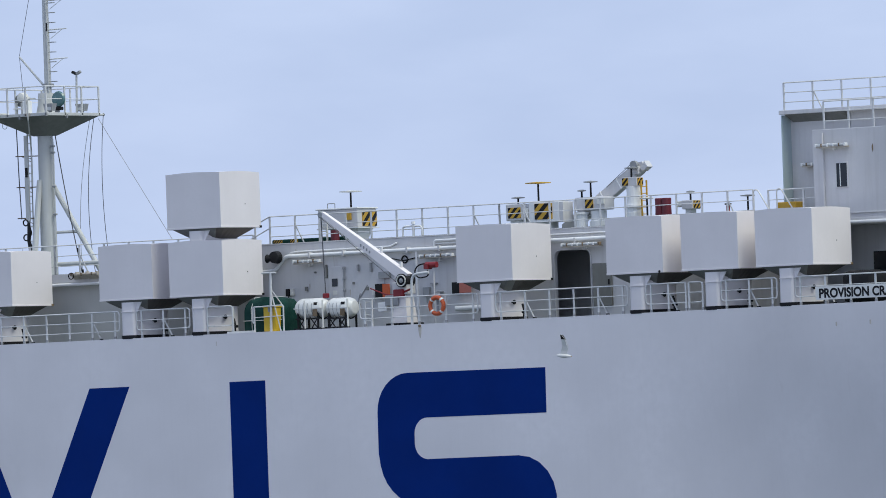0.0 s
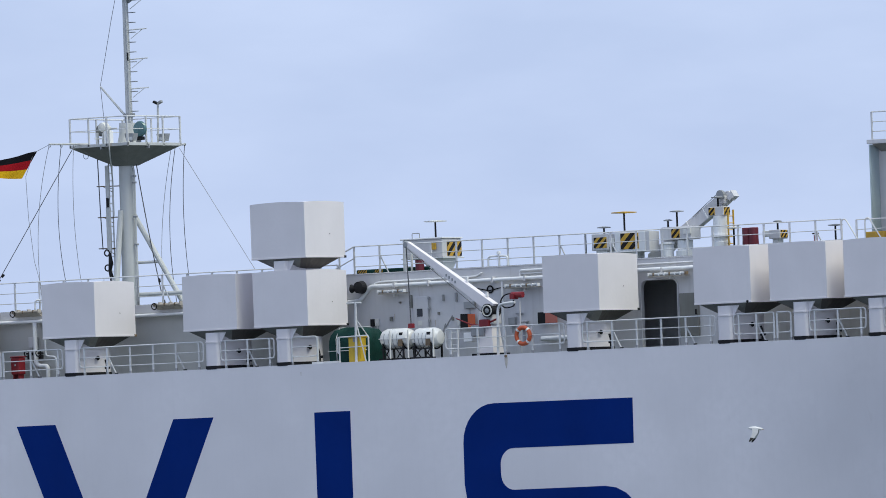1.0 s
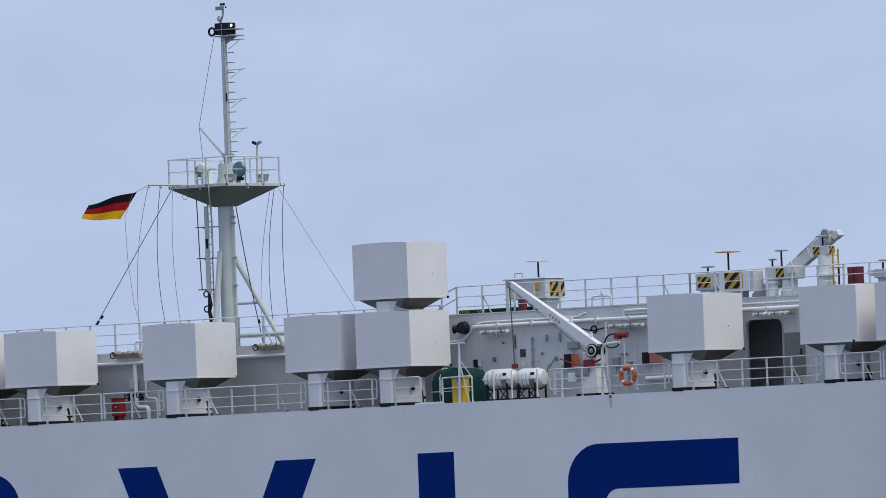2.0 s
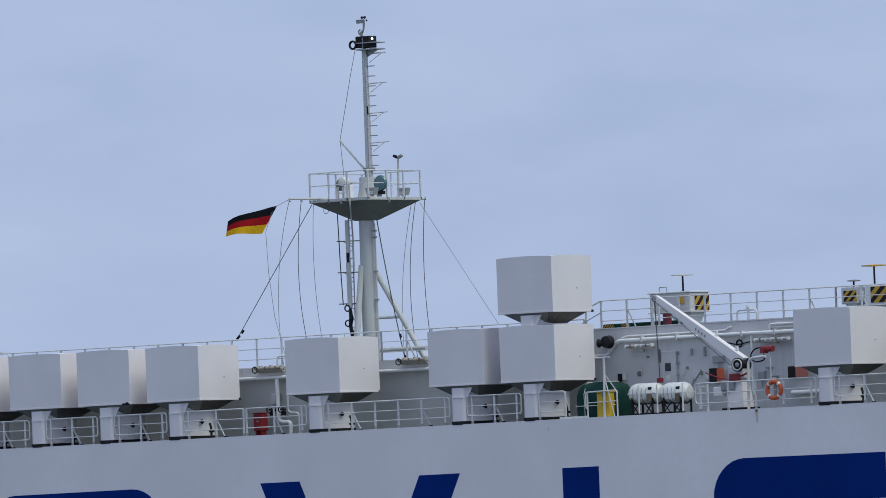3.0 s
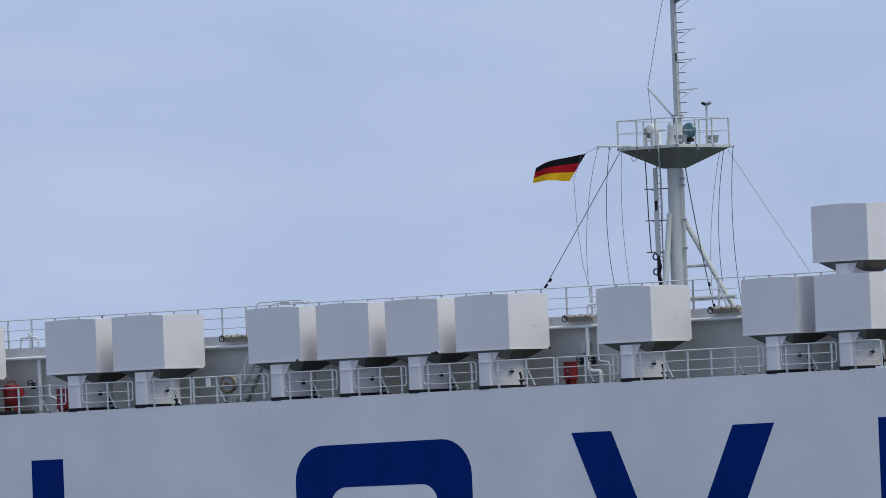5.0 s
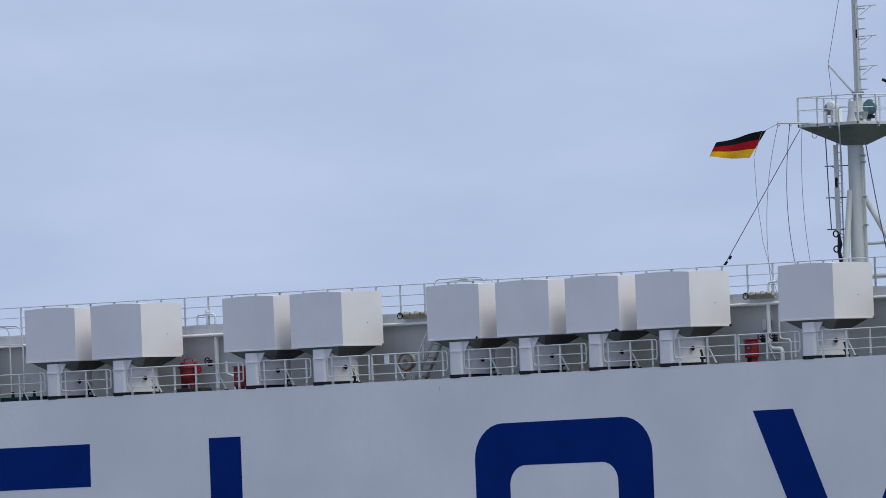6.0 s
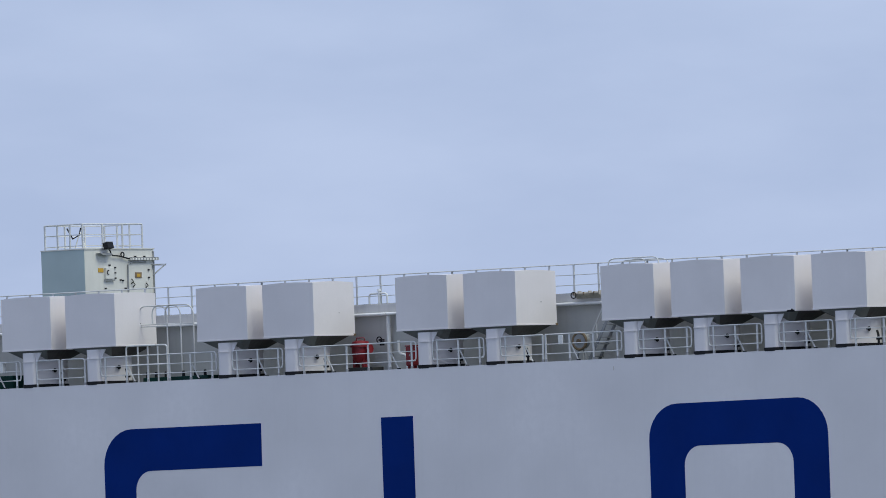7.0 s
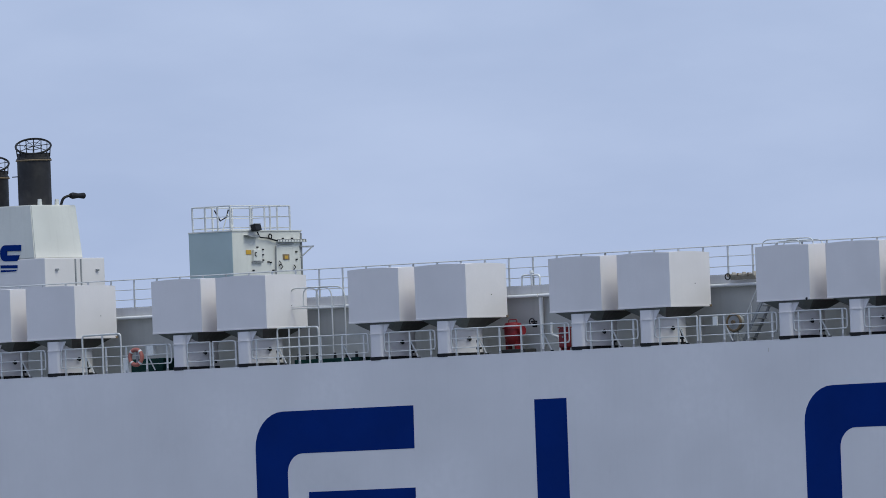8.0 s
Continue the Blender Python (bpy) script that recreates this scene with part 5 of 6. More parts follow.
def deck_stair(x, y):
    """Steep stair up the deckhouse, with tread plates, and a hose reel beside it."""
    t = thing("deck_stair", (x, y, DECK), "weathered grey steel stair to the deckhouse roof", "stair")
    x1, z1 = x + 1.42, 27.7
    for dy in (0.0, 0.62):
        part("stringer", slab([(x, DECK), (x + 0.13, DECK), (x1 + 0.13, z1), (x1, z1)], y + dy - 0.02, y + dy + 0.02), GREY, t)
    for k in range(9):
        f = (k + 0.7) / 9.5
        part("tread", box(x + (x1 - x) * f - 0.06, x + (x1 - x) * f + 0.22, y, y + 0.62, DECK + (z1 - DECK) * f - 0.02, DECK + (z1 - DECK) * f + 0.02), GREY, t)
    part("handrail", tube([(x - 0.25, y, 26.35), (x + 0.25, y, 26.45), (x + 1.0, y, 27.75), (x + 1.35, y, 28.9)], 0.03), RAILP, t)
    for px, pz in ((x - 0.2, 26.35), (x + 0.5, 26.9)):
        part("baluster", tube([(px, y, pz - 0.9), (px, y, pz)], 0.022), RAILP, t)
    x += 0.15
    r = thing("hose_reel", (x - 0.20, y - 0.3, DECK), "round weathered hose reel on the deck", "hose reel")
    shade(part("drum_side", torus((x - 0.20, y - 0.4, 26.18), 0.32, 0.055, "y", n=28, seg=8), RUST, r), 80)
    part("drum", lathe([(0.30, -0.12), (0.30, 0.18)], (x - 0.20, y - 0.3, 26.18), "y", 20), GREY, r)
    part("hub", lathe([(0.09, -0.2), (0.09, 0.2)], (x - 0.20, y - 0.3, 26.18), "y", 12), RUST, r)
    for dx in (-0.25, 0.25):
        part("leg", tube([(x - 0.20 + dx, y - 0.3, DECK), (x - 0.20, y - 0.3, 26.18)], 0.035), GREY, r)
    n = thing("notice_board", (-8.95, 0.09, 26.2), "small white notice on the railing", "notice")
    part("plate", box(-9.06, -8.84, 0.04, 0.08, 26.05, 26.40, 0.01), RAFT, n)


def hatch_frame():
    """Tall tubular frame beside a ladder to the roof, by the ventilators aft."""
    t = thing("access_guard", (-30, 0.6, DECK), "white tubular frame round an access hatch", "frame")
    part("top_bar", tube(rounded([(-31.02, 0.5, DECK), (-31.02, 0.5, 26.86), (-28.93, 0.5, 26.84), (-28.93, 0.5, DECK)], 0.14), 0.035), RAILP, t)
    part("mid_bar", tube([(-31.02, 0.5, 26.1), (-28.93, 0.5, 26.1)], 0.025), RAILP, t)
    for x in (-30.47, -29.96, -29.45):
        part("upright", cyl((x, 0.55, DECK), (x, 0.55, 26.84), 0.033, 0.033, 8), RAILP, t)
    part("base_plate", box(-30.7, -27.4, 1.1, 1.9, DECK - 0.02, 25.58, 0.02), TARP, t, "dark green low base")
    for x in (-30.55, -30.1, -29.6, -28.7, -28.1, -27.6):
        part("foot_block", cyl((x, 1.2, 25.56), (x, 1.2, 25.80), 0.07, 0.05, 8), BLACK, t, "dark foot block")
    for x in (-31.22, -30.53, -29.87):
        part("roof_hoop", tube(rounded([(x, 1.6, 27.72), (x, 1.6, 28.44), (x + 1.44, 1.6, 28.40), (x + 1.44, 1.6, DECK)], 0.42, 8), 0.03), RAILP, t)
    for z in (27.70, 27.62):
        part("cage_bar", tube([(-31.22, 1.6, z), (-28.42, 1.6, z - 0.04)], 0.025), RAILP, t)
    h = thing("ladder_hoops", (-26.6, 3.6, ROOF_AFT), "white ladder hoops rising over the roof edge", "ladder")
    for x in (-27.6, -26.9, -26.2):
        part("hoop", tube(rounded([(x, 3.3, 27.2), (x, 3.3, 28.45), (x + 0.25, 3.9, 28.62), (x + 0.3, 4.6, 28.6), (x + 0.3, 4.6, ROOF_AFT)], 0.2), 0.035), RAILP, h)
    part("bar", tube([(-27.6, 3.3, 28.0), (-26.2, 3.3, 28.0)], 0.025), RAILP, h)
    k = thing("ladder_hoops", (-7.5, 4.0, ROOF_AFT), "white ladder hoops rising over the roof edge", "ladder")
    for x, w, top, y in ((-9.45, 2.45, 29.34, 3.9), (-9.30, 2.30, 29.27, 4.5), (-8.65, 0.80, 29.30, 4.2)):
        part("hoop", tube(rounded([(x, y, ROOF_AFT), (x, y, top - 0.1), (x + 0.2, y, top), (x + w - 0.2, y, top), (x + w, y, top - 0.1), (x + w, y, ROOF_AFT)], 0.14), 0.026), RAILP, k)
    g = thing("gate_hoop", (-39.6, 0.1, DECK), "white tall gate loop in the railing", "gate")
    part("loop", tube(rounded([(-40.75, 0.08, DECK), (-40.75, 0.08, 26.95), (-38.75, 0.08, 26.97), (-38.75, 0.08, DECK)], 0.14), 0.04), RAILP, g)
    part("post", cyl((-39.7, 0.08, DECK), (-39.7, 0.08, 26.95), 0.04, 0.04, 8), RAILP, g)
    p = thing("marker_post", (-38.55, 0.15, DECK), "short white bollard post by the railing", "post")
    part("post", box(-38.70, -38.42, 0.1, 0.3, DECK, 26.0, 0.03), RAFT, p)
    s = thing("line_box", (-37.2, 0.2, 26.0), "white line box beside a life ring", "box")
    part("body", box(-37.42, -37.10, 0.1, 0.3, 26.02, 26.45, 0.03), RAFT, s)
    m = thing("mooring_skid", (-38.4, 1.8, DECK), "dark green equipment base behind the railing", "deck gear")
    part("base", box(-39.4, -37.7, 1.4, 2.4, DECK - 0.02, 25.95, 0.05), TARP, m)


life_rafts()
covered_gear()
davit()
life_ring(32.56, 26.06)
life_ring(-37.97, 26.0, 0.06, FADED_OR_SHADED)
fire_cabinets()
deck_stair(-9.55, 2.5)
hatch_frame()


def deck_cart():
    t = thing("hand_trolley", (35.1, 1.3, DECK), "dark hand trolley standing in front of the passage", "trolley")
    for x in (34.85, 35.3):
        part("side_bar", tube(rounded([(x, 1.3, DECK + 0.1), (x, 1.3, 26.35), (x + 0.12, 1.3, 26.42)], 0.08), 0.025), BLACK, t)
    for z in (25.7, 26.0, 26.3):
        part("cross_bar", tube([(34.85, 1.3, z), (35.3, 1.3, z)], 0.018), BLACK, t)
    part("wheel", torus((35.05, 1.22, 25.5), 0.1, 0.035, "y", n=14, seg=6), BLACK, t)
    c = thing("covered_chair", (51.0, 1.4, DECK), "black cover over deck gear behind a sign", "cover")
    bm = box(50.3, 51.7, 0.9, 2.0, DECK + 0.01, 26.6, 0.25)
    shade(part("cover", bm, BLACK, c), 60)


def crane_sign():
    """White board with black capitals, fixed to the railing."""
    t = thing("sign_board", (51.6, 0.05, 25.8), "white board with black capital letters on the railing", "sign")
    part("board", box(49.72, 54.6, 0.050, 0.075, 25.55, 26.04), RAFT, t)

    def letters(text):
        cu = bpy.data.curves.new("lettering", "FONT")
        cu.body, cu.size, cu.extrude, cu.offset = text, 0.5, 0.004, 0.016
        tmp = bpy.data.objects.new("lettering", cu)
        me = bpy.data.meshes.new_from_object(tmp)
        bpy.data.objects.remove(tmp)
        return me

    short = letters("PROVISION CR")
    xs = [v.co.x for v in short.vertices]
    me = letters("PROVISION CRANE")
    s = 2.95 / (max(xs) - min(xs))
    zs = [v.co.y for v in me.vertices]
    k = 0.36 / (max(zs) - min(zs))
    me.transform(Matrix(((s, 0, 0, 49.87 - 51.6), (0, 0, -1, 0.043 - 0.05), (0, k, 0, 25.63 - 25.8), (0, 0, 0, 1))))
    me.materials.append(BLACK)
    ob = new("lettering", me)
    ob.parent = t
    tagged(ob, "black capital letters")


deck_cart()
crane_sign()


# ---- on the forward roof ----
def disc_vent(x, y, z0, z1, r, m):
    t = thing("disc_antenna", (x, y, z0), "flat disc on a thin black pole above the roof", "antenna", "disc antennas")
    part("pole", cyl((x, y, z0), (x, y, z1), 0.04, 0.035, 8), BLACK, t)
    shade(part("disc", lathe([(0.05, z1 - 0.02), (r, z1 + 0.0), (r, z1 + 0.03), (0.06, z1 + 0.06)], (x, y, 0), "z", 24), m, t))


def roof_gear():
    z = ROOF_FORE + 0.03
    a = thing("crane_cab", (24.7, 5.6, z), "light grey crane machinery box with a warning plate", "crane", "roof cranes")
    part("body", box(23.55, 25.42, 5.0, 6.25, 29.34, 30.03, 0.04), WALLP, a)
    part("sill_rim", box(23.50, 25.48, 4.95, 6.32, 29.29, 29.335, 0.01), WHITE, a)
    part("canopy", box(23.47, 25.46, 4.95, 6.3, 30.032, 30.09, 0.02), WHITE, a)
    hazard_plate(a, 5.30, 6.23, 29.37, 29.94, 25.42, "x")
    part("column", frustum((24.6, 25.2, 5.3, 5.9), (24.35, 25.35, 5.1, 6.1), z, 29.30), WHITE, a)
    part("handle", tube(rounded([(23.95, 5.1, 30.08), (23.95, 5.1, 30.28), (24.3, 5.1, 30.28), (24.3, 5.1, 30.08)], 0.04), 0.018), GREY, a)
    part("side_box", box(24.95, 25.15, 4.92, 5.0, 29.62, 29.9, 0.01), YELLOW, a)
    for x in (24.55, 24.75):
        part("leg_brace", tube([(x, 5.05, 29.3), (x + 0.2, 5.0, z)], 0.04), WHITE, a)
    disc_vent(24.70, 5.6, 30.08, 30.70, 0.44, CREAM)
    g = thing("covered_gangway", (25.5, 5.0, z), "dark covered gangway with yellow and black edges", "deck gear")
    part("cover", box(21.5, 25.1, 4.75, 5.2, z, z + 0.19, 0.05), TARP, g, "dark green cover")
    hazard_plate(g, 21.6, 22.0, z + 0.02, z + 0.17, 4.745)
    hazard_plate(g, 22.4, 22.75, z + 0.02, z + 0.17, 4.745)
    r = thing("roof_ladder", (24.0, 4.6, z), "cream short ladder with a maroon drum beside it", "ladder")
    for x in (23.95, 24.3):
        part("side_rail", box(x - 0.03, x + 0.03, 4.5, 4.56, z, 29.55), CREAM, r)
    for k in range(3):
        part("rung", tube([(23.95, 4.53, z + 0.2 + 0.2 * k), (24.3, 4.53, z + 0.2 + 0.2 * k)], 0.02), CREAM, r)
    part("drum", cyl((24.62, 4.6, z), (24.62, 4.6, 29.25), 0.17, 0.17, 12), MAROON, r)
    # pair of machinery boxes further forward
    b = thing("crane_cab", (32.2, 6.4, z), "light grey crane machinery box with a warning plate", "crane", "roof cranes")
    part("body", box(31.66, 32.44, 6.0, 6.7, 29.26, 29.90, 0.04), WALLP, b)
    hazard_plate(b, 31.78, 32.36, 29.36, 29.76, 6.0)
    part("lamp", box(32.44, 32.68, 6.02, 6.3, 29.36, 29.72, 0.04), CREAM, b)
    part("column", box(31.8, 32.3, 6.1, 6.6, z, 29.26), WHITE, b)
    disc_vent(32.05, 6.3, 29.84, 30.12, 0.26, GREY)
    c = thing("crane_cab", (33.3, 6.8, z), "light grey crane machinery box with a warning plate", "crane", "roof cranes")
    part("body", box(32.72, 34.12, 6.02, 6.75, 29.14, 29.92, 0.03), WHITE, c)
    hazard_plate(c, 33.0, 33.82, 29.26, 29.86, 6.02)
    part("column", box(33.0, 33.6, 6.2, 6.7, z, 29.18), WHITE, c)
    part("flap", box(34.12, 34.30, 6.04, 6.70, 29.12, 29.90, 0.01), WALLP, c)
    disc_vent(33.0, 6.3, 29.92, 30.64, 0.49, YELLOW)
    # jib crane stowed on its rest
    d = thing("jib_crane", (36.5, 6.6, z), "light grey jib crane with its boom raised to the bow", "crane", "roof cranes")
    part("drum_base", lathe([(0.36, z), (0.36, 29.1), (0.30, 29.12), (0.30, 29.5)], (35.42, 6.8, 0), "z", 18), WHITE, d)
    part("machinery", box(34.55, 35.95, 6.45, 7.1, 29.52, 30.02, 0.05), WALLP, d)
    hazard_plate(d, 35.05, 35.42, 29.6, 29.96, 6.45)
    part("lamp_box", box(35.62, 35.95, 6.38, 6.46, 29.72, 29.95, 0.02), CREAM, d)
    bm = slab([(33.45, 28.82), (33.95, 28.82), (37.15, 30.83), (37.42, 31.08), (37.25, 31.28), (36.9, 31.22), (33.45, 29.06)], 7.12, 7.45, bevel=0.02)
    part("boom", bm, WALLP, d)
    for f in (0.25, 0.5, 0.75):
        px0, pz0 = 33.9 + 3.0 * f, 29.06 + 1.90 * f
        part("boom_band", box(px0 - 0.24, px0 + 0.24, 7.10, 7.465, pz0 - 0.02, pz0 + 0.02, m=Matrix.Translation((px0, 0, pz0)) @ Euler((0, radians(58), 0)).to_matrix().to_4x4() @ Matrix.Translation((-px0, 0, -pz0))), WHITE, d)
    part("head_block", box(36.85, 37.20, 6.95, 7.11, 30.80, 31.10, 0.03), WALLP, d)
    part("small_column", lathe([(0.30, z), (0.30, z + 0.05), (0.22, z + 0.06), (0.22, 29.36), (0.28, 29.38), (0.28, 29.46)], (34.76, 6.6, 0), "z", 16), WHITE, d)
    part("head_sheave", lathe([(0.16, -0.08), (0.16, 0.08)], (37.02, 6.95, 31.15), "y", 14), GREY, d)
    part("nose", slab([(37.22, 31.02), (37.36, 30.90), (37.60, 31.06), (37.44, 31.30), (37.38, 31.12)], 7.0, 7.35, bevel=0.01), WALLP, d)
    part("boom_wire", tube([(35.6, 7.1, 30.38), (36.2, 7.1, 30.80), (36.95, 7.1, 31.32)], 0.013), HALYARD, d)
    p = thing("boom_rest", (37.1, 6.5, z), "white boom rest column with warning plates and ladder", "boom rest")
    part("column", lathe([(0.36, z), (0.36, 29.35), (0.30, 29.37), (0.29, 30.34)], (37.15, 6.7, 0), "z", 18), WHITE, p)
    part("collar", lathe([(0.40, 29.55), (0.40, 29.62)], (37.15, 6.7, 0), "z", 18), WHITE, p)
    part("head", box(36.76, 37.45, 6.45, 6.90, 30.34, 30.68, 0.03), WALLP, p)
    hazard_plate(p, 36.79, 37.06, 30.37, 30.65, 6.45)
    hazard_plate(p, 6.5, 6.86, 30.37, 30.65, 37.45, "x")
    for y in (6.5, 6.85):
        part("ladder_rail", box(37.58, 37.63, y, y + 0.05, z, 30.55), YELLOW, p, "yellow ladder rail")
    for k in range(6):
        part("rung", tube([(37.6, 6.5, z + 0.2 + 0.26 * k), (37.6, 6.9, z + 0.2 + 0.26 * k)], 0.018), YELLOW, p)
    disc_vent(35.22, 6.6, 30.02, 30.58, 0.27, GREY)
    disc_vent(37.05, 6.7, 30.69, 31.02, 0.26, GREY)
    disc_vent(38.0, 6.3, z, 29.83, 0.27, CREAM)
    disc_vent(34.80, 6.6, 30.02, 30.26, 0.17, GREY)
    # drums and a smaller box
    for x in (39.42, 39.72):
        q = thing("oil_drum", (x, 5.1, z), "maroon steel drum standing on the roof", "drum", "maroon drums")
        shade(part("body", lathe([(0.18, z), (0.19, z + 0.05), (0.18, z + 0.3), (0.19, z + 0.35), (0.18, z + 0.6), (0.19, 29.76), (0.17, 29.78)], (x, 5.1, 0), "z", 16), MAROON, q))
    e = thing("crane_cab", (40.0, 6.3, z), "small grey machinery box with a warning plate", "crane", "roof cranes")
    part("body", box(39.75, 40.25, 6.05, 6.6, 29.34, 29.68, 0.03), WALLP, e)
    part("stand", box(39.85, 40.1, 6.15, 6.5, z, 29.34), WHITE, e)
    part("lamp", box(39.42, 39.75, 6.1, 6.4, 29.44, 29.66, 0.03), CREAM, e)
    hazard_plate(e, 6.1, 6.55, 29.38, 29.66, 40.25, "x")
    disc_vent(40.0, 6.3, 29.68, 29.98, 0.16, GREY)
    disc_vent(42.6, 6.3, z, 29.72, 0.28, GREY)
    f = thing("roof_valve", (41.9, 6.0, z), "red and black valve standing on the roof", "valve")
    part("body", cyl((41.9, 6.0, z), (41.9, 6.0, 29.4), 0.07, 0.07, 10), RED, f)
    part("wheel", torus((41.9, 6.0, 29.45), 0.11, 0.03, "z", n=14, seg=6), BLACK, f)
    for x0, x1, y in ((41.5, 42.9, 5.8),):
        s = thing("roof_locker", (x0, y, z), "low pale locker on the roof", "locker")
        part("body", box(x0, x1, y, y + 0.5, z, z + 0.28, 0.02), WHITE, s)
    k = thing("yellow_step", (45.9, 5.0, z), "yellow step box beside the stair rails", "step box")
    part("body", box(45.1, 45.9, 4.6, 5.2, z, 29.36, 0.02), YELLOW, k)


roof_gear()


# ---- after house and funnel ----
def after_house():
    t = thing("after_house", (-50.4, 22.3, ROOF_AFT), "small cream deckhouse with a grey green side", "deckhouse", kind="structure")
    x0, x1, y0, y1, zt = -51.62, -49.28, 20.0, 24.55, 31.48
    part("house_body", box(x0 + 0.02, x1, y0 + 0.02, y1, ROOF_AFT, zt), CREAM, t)
    part("side_wall", box(x0, x1 - 0.01, y0, y0 + 0.018, ROOF_AFT, zt - 0.002), GREEN_GREY, t, "grey green side wall")
    part("roof_edge", box(x0 - 0.02, x1 + 0.03, y0 - 0.02, y1 + 0.03, zt + 0.001, zt + 0.05), CREAM, t)
    f = x1
    tilt = Matrix.Translation((f + 0.25, 21.3, 31.62)) @ Euler((0, radians(-14), radians(8))).to_matrix().to_4x4()
    part("floodlight", box(-0.12, 0.12, -0.24, 0.24, -0.13, 0.13, 0.03, m=tilt), BLACK, t, "dark floodlight")
    part("floodlight_visor", box(-0.15, 0.13, -0.24, 0.24, 0.135, 0.155, m=tilt), GREY, t)
    part("light_bracket", slab([(20.75, 31.32), (21.55, 31.32), (21.45, 31.20), (20.95, 31.24)], f, f + 0.25, "x"), GREY, t)
    part("lamp_cable", tube(rounded([(f + 0.1, 21.55, 31.45), (f + 0.1, 21.7, 31.22), (f + 0.1, 22.2, 31.2), (f + 0.1, 22.6, 31.12), (f + 0.1, 22.86, 31.08)], 0.1), 0.03), BLACK, t, "black lamp cable")
    part("cable_loop", torus((f + 0.1, 22.38, 31.26), 0.10, 0.028, "x", n=14, seg=5), BLACK, t)
    part("strip_lamp", box(f, f + 0.14, 22.86, 24.74, 31.02, 31.12, 0.02), RAFT, t, "pale strip lamp")
    for k in range(10):
        part("lamp_clip", box(f + 0.02, f + 0.16, 22.92 + 0.19 * k, 22.97 + 0.19 * k, 31.05, 31.15), GREY, t)
    part("conduit", tube(rounded([(f + 0.05, 22.76, 29.6), (f + 0.05, 22.79, 30.88), (f + 0.05, 23.1, 30.96), (f + 0.05, 23.95, 30.96)], 0.12), 0.035), GREY, t)
    part("panel", box(f, f + 0.12, 21.25, 21.80, 30.24, 30.72, 0.02), CREAM, t)
    # solid grey bar that draws the shadow below the panel
    part("panel_shadow_gap", box(f, f + 0.10, 21.22, 21.85, 30.17, 30.22, 0.01), GREY, t)
    part("panel_handle", torus((f + 0.14, 21.38, 30.52), 0.08, 0.02, "x", 60, 300, 10, 5), BLACK, t)
    part("yellow_plate", box(f, f + 0.02, 20.87, 21.20, 30.52, 30.70), YELLOW, t, "faded yellow plate")
    for y, z in ((21.6, 30.82), (21.95, 30.72), (21.95, 30.50), (21.95, 30.28), (22.3, 30.2), (22.45, 30.18), (24.15, 30.62), (24.15, 30.3), (23.3, 31.18), (23.9, 31.18), (21.3, 29.85), (22.6, 29.85)):
        part("fitting", box(f, f + 0.06, y - 0.05, y + 0.05, z - 0.03, z + 0.03, 0.01), BLACK, t)
    part("door_line", box(f, f + 0.012, 22.86, 24.35, 29.5, 30.82, 0.004), CREAM, t)
    part("port", box(f, f + 0.04, 23.26, 23.68, 30.29, 30.52, 0.01), RUST, t, "brown square port")
    part("port_label", box(f + 0.04, f + 0.045, 23.36, 23.58, 30.33, 30.46), YELLOW, t)
    for y, z in ((22.95, 30.12), (23.05, 29.98), (23.9, 29.95)):
        part("door_clip", tube([(f + 0.06, y, z - 0.08), (f + 0.08, y + 0.12, z + 0.02), (f + 0.06, y + 0.02, z + 0.12)], 0.022), BLACK, t)
    part("corner_pipe", cyl((f + 0.03, y1 - 0.05, ROOF_AFT), (f + 0.03, y1 - 0.05, 31.4), 0.035, 0.035, 8), GREY, t)
    part("bracket", tube([(f, 24.4, 30.84), (f + 0.12, 25.2, 30.87), (f, 24.45, 30.39)], 0.035), GREY, t)
    part("bracket_shelf", box(f, f + 0.12, 24.4, 25.2, 30.80, 30.84), GREY, t)
    # roof rail
    zr = zt + 0.05
    loop = [(x0 + 0.2, y0 + 0.05), (x1 - 0.1, y0 + 0.05), (x1 - 0.1, y1 - 0.6), (x0 + 0.2, y1 - 0.6), (x0 + 0.2, y0 + 0.05)]
    r = thing("house_railing", ((x0 + x1) / 2, (y0 + y1) / 2, zr), "pale steel railing round the small deckhouse roof", "railing", "roof railings")
    for fz, rr in ((1.02, 0.03), (0.58, 0.02), (0.12, 0.02)):
        part("rail", tube([(x, y, zr + fz) for x, y in loop], rr), RAILP, r)
    for (xa, ya), (xb, yb) in zip(loop, loop[1:]):
        for k in range(3):
            x, y = xa + (xb - xa) * k / 3, ya + (yb - ya) * k / 3
            part("post", box(x - 0.03, x + 0.03, y - 0.03, y + 0.03, zr, zr + 1.02), RAILP, r)
    c = thing("roof_winch", (-50.3, 21.0, zr), "dark cable hanging on a thin roof stand", "stand")
    part("stand", tube([(-50.6, 21.0, zr), (-50.3, 21.0, zr + 0.75), (-50.0, 21.0, zr)], 0.03), CREAM, c)
    part("cable", tube([(-51.0, 21.0, zr + 0.9), (-50.7, 21.0, zr + 0.45), (-50.35, 21.0, zr + 0.6), (-50.25, 21.0, zr + 0.9)], 0.03), BLACK, c)


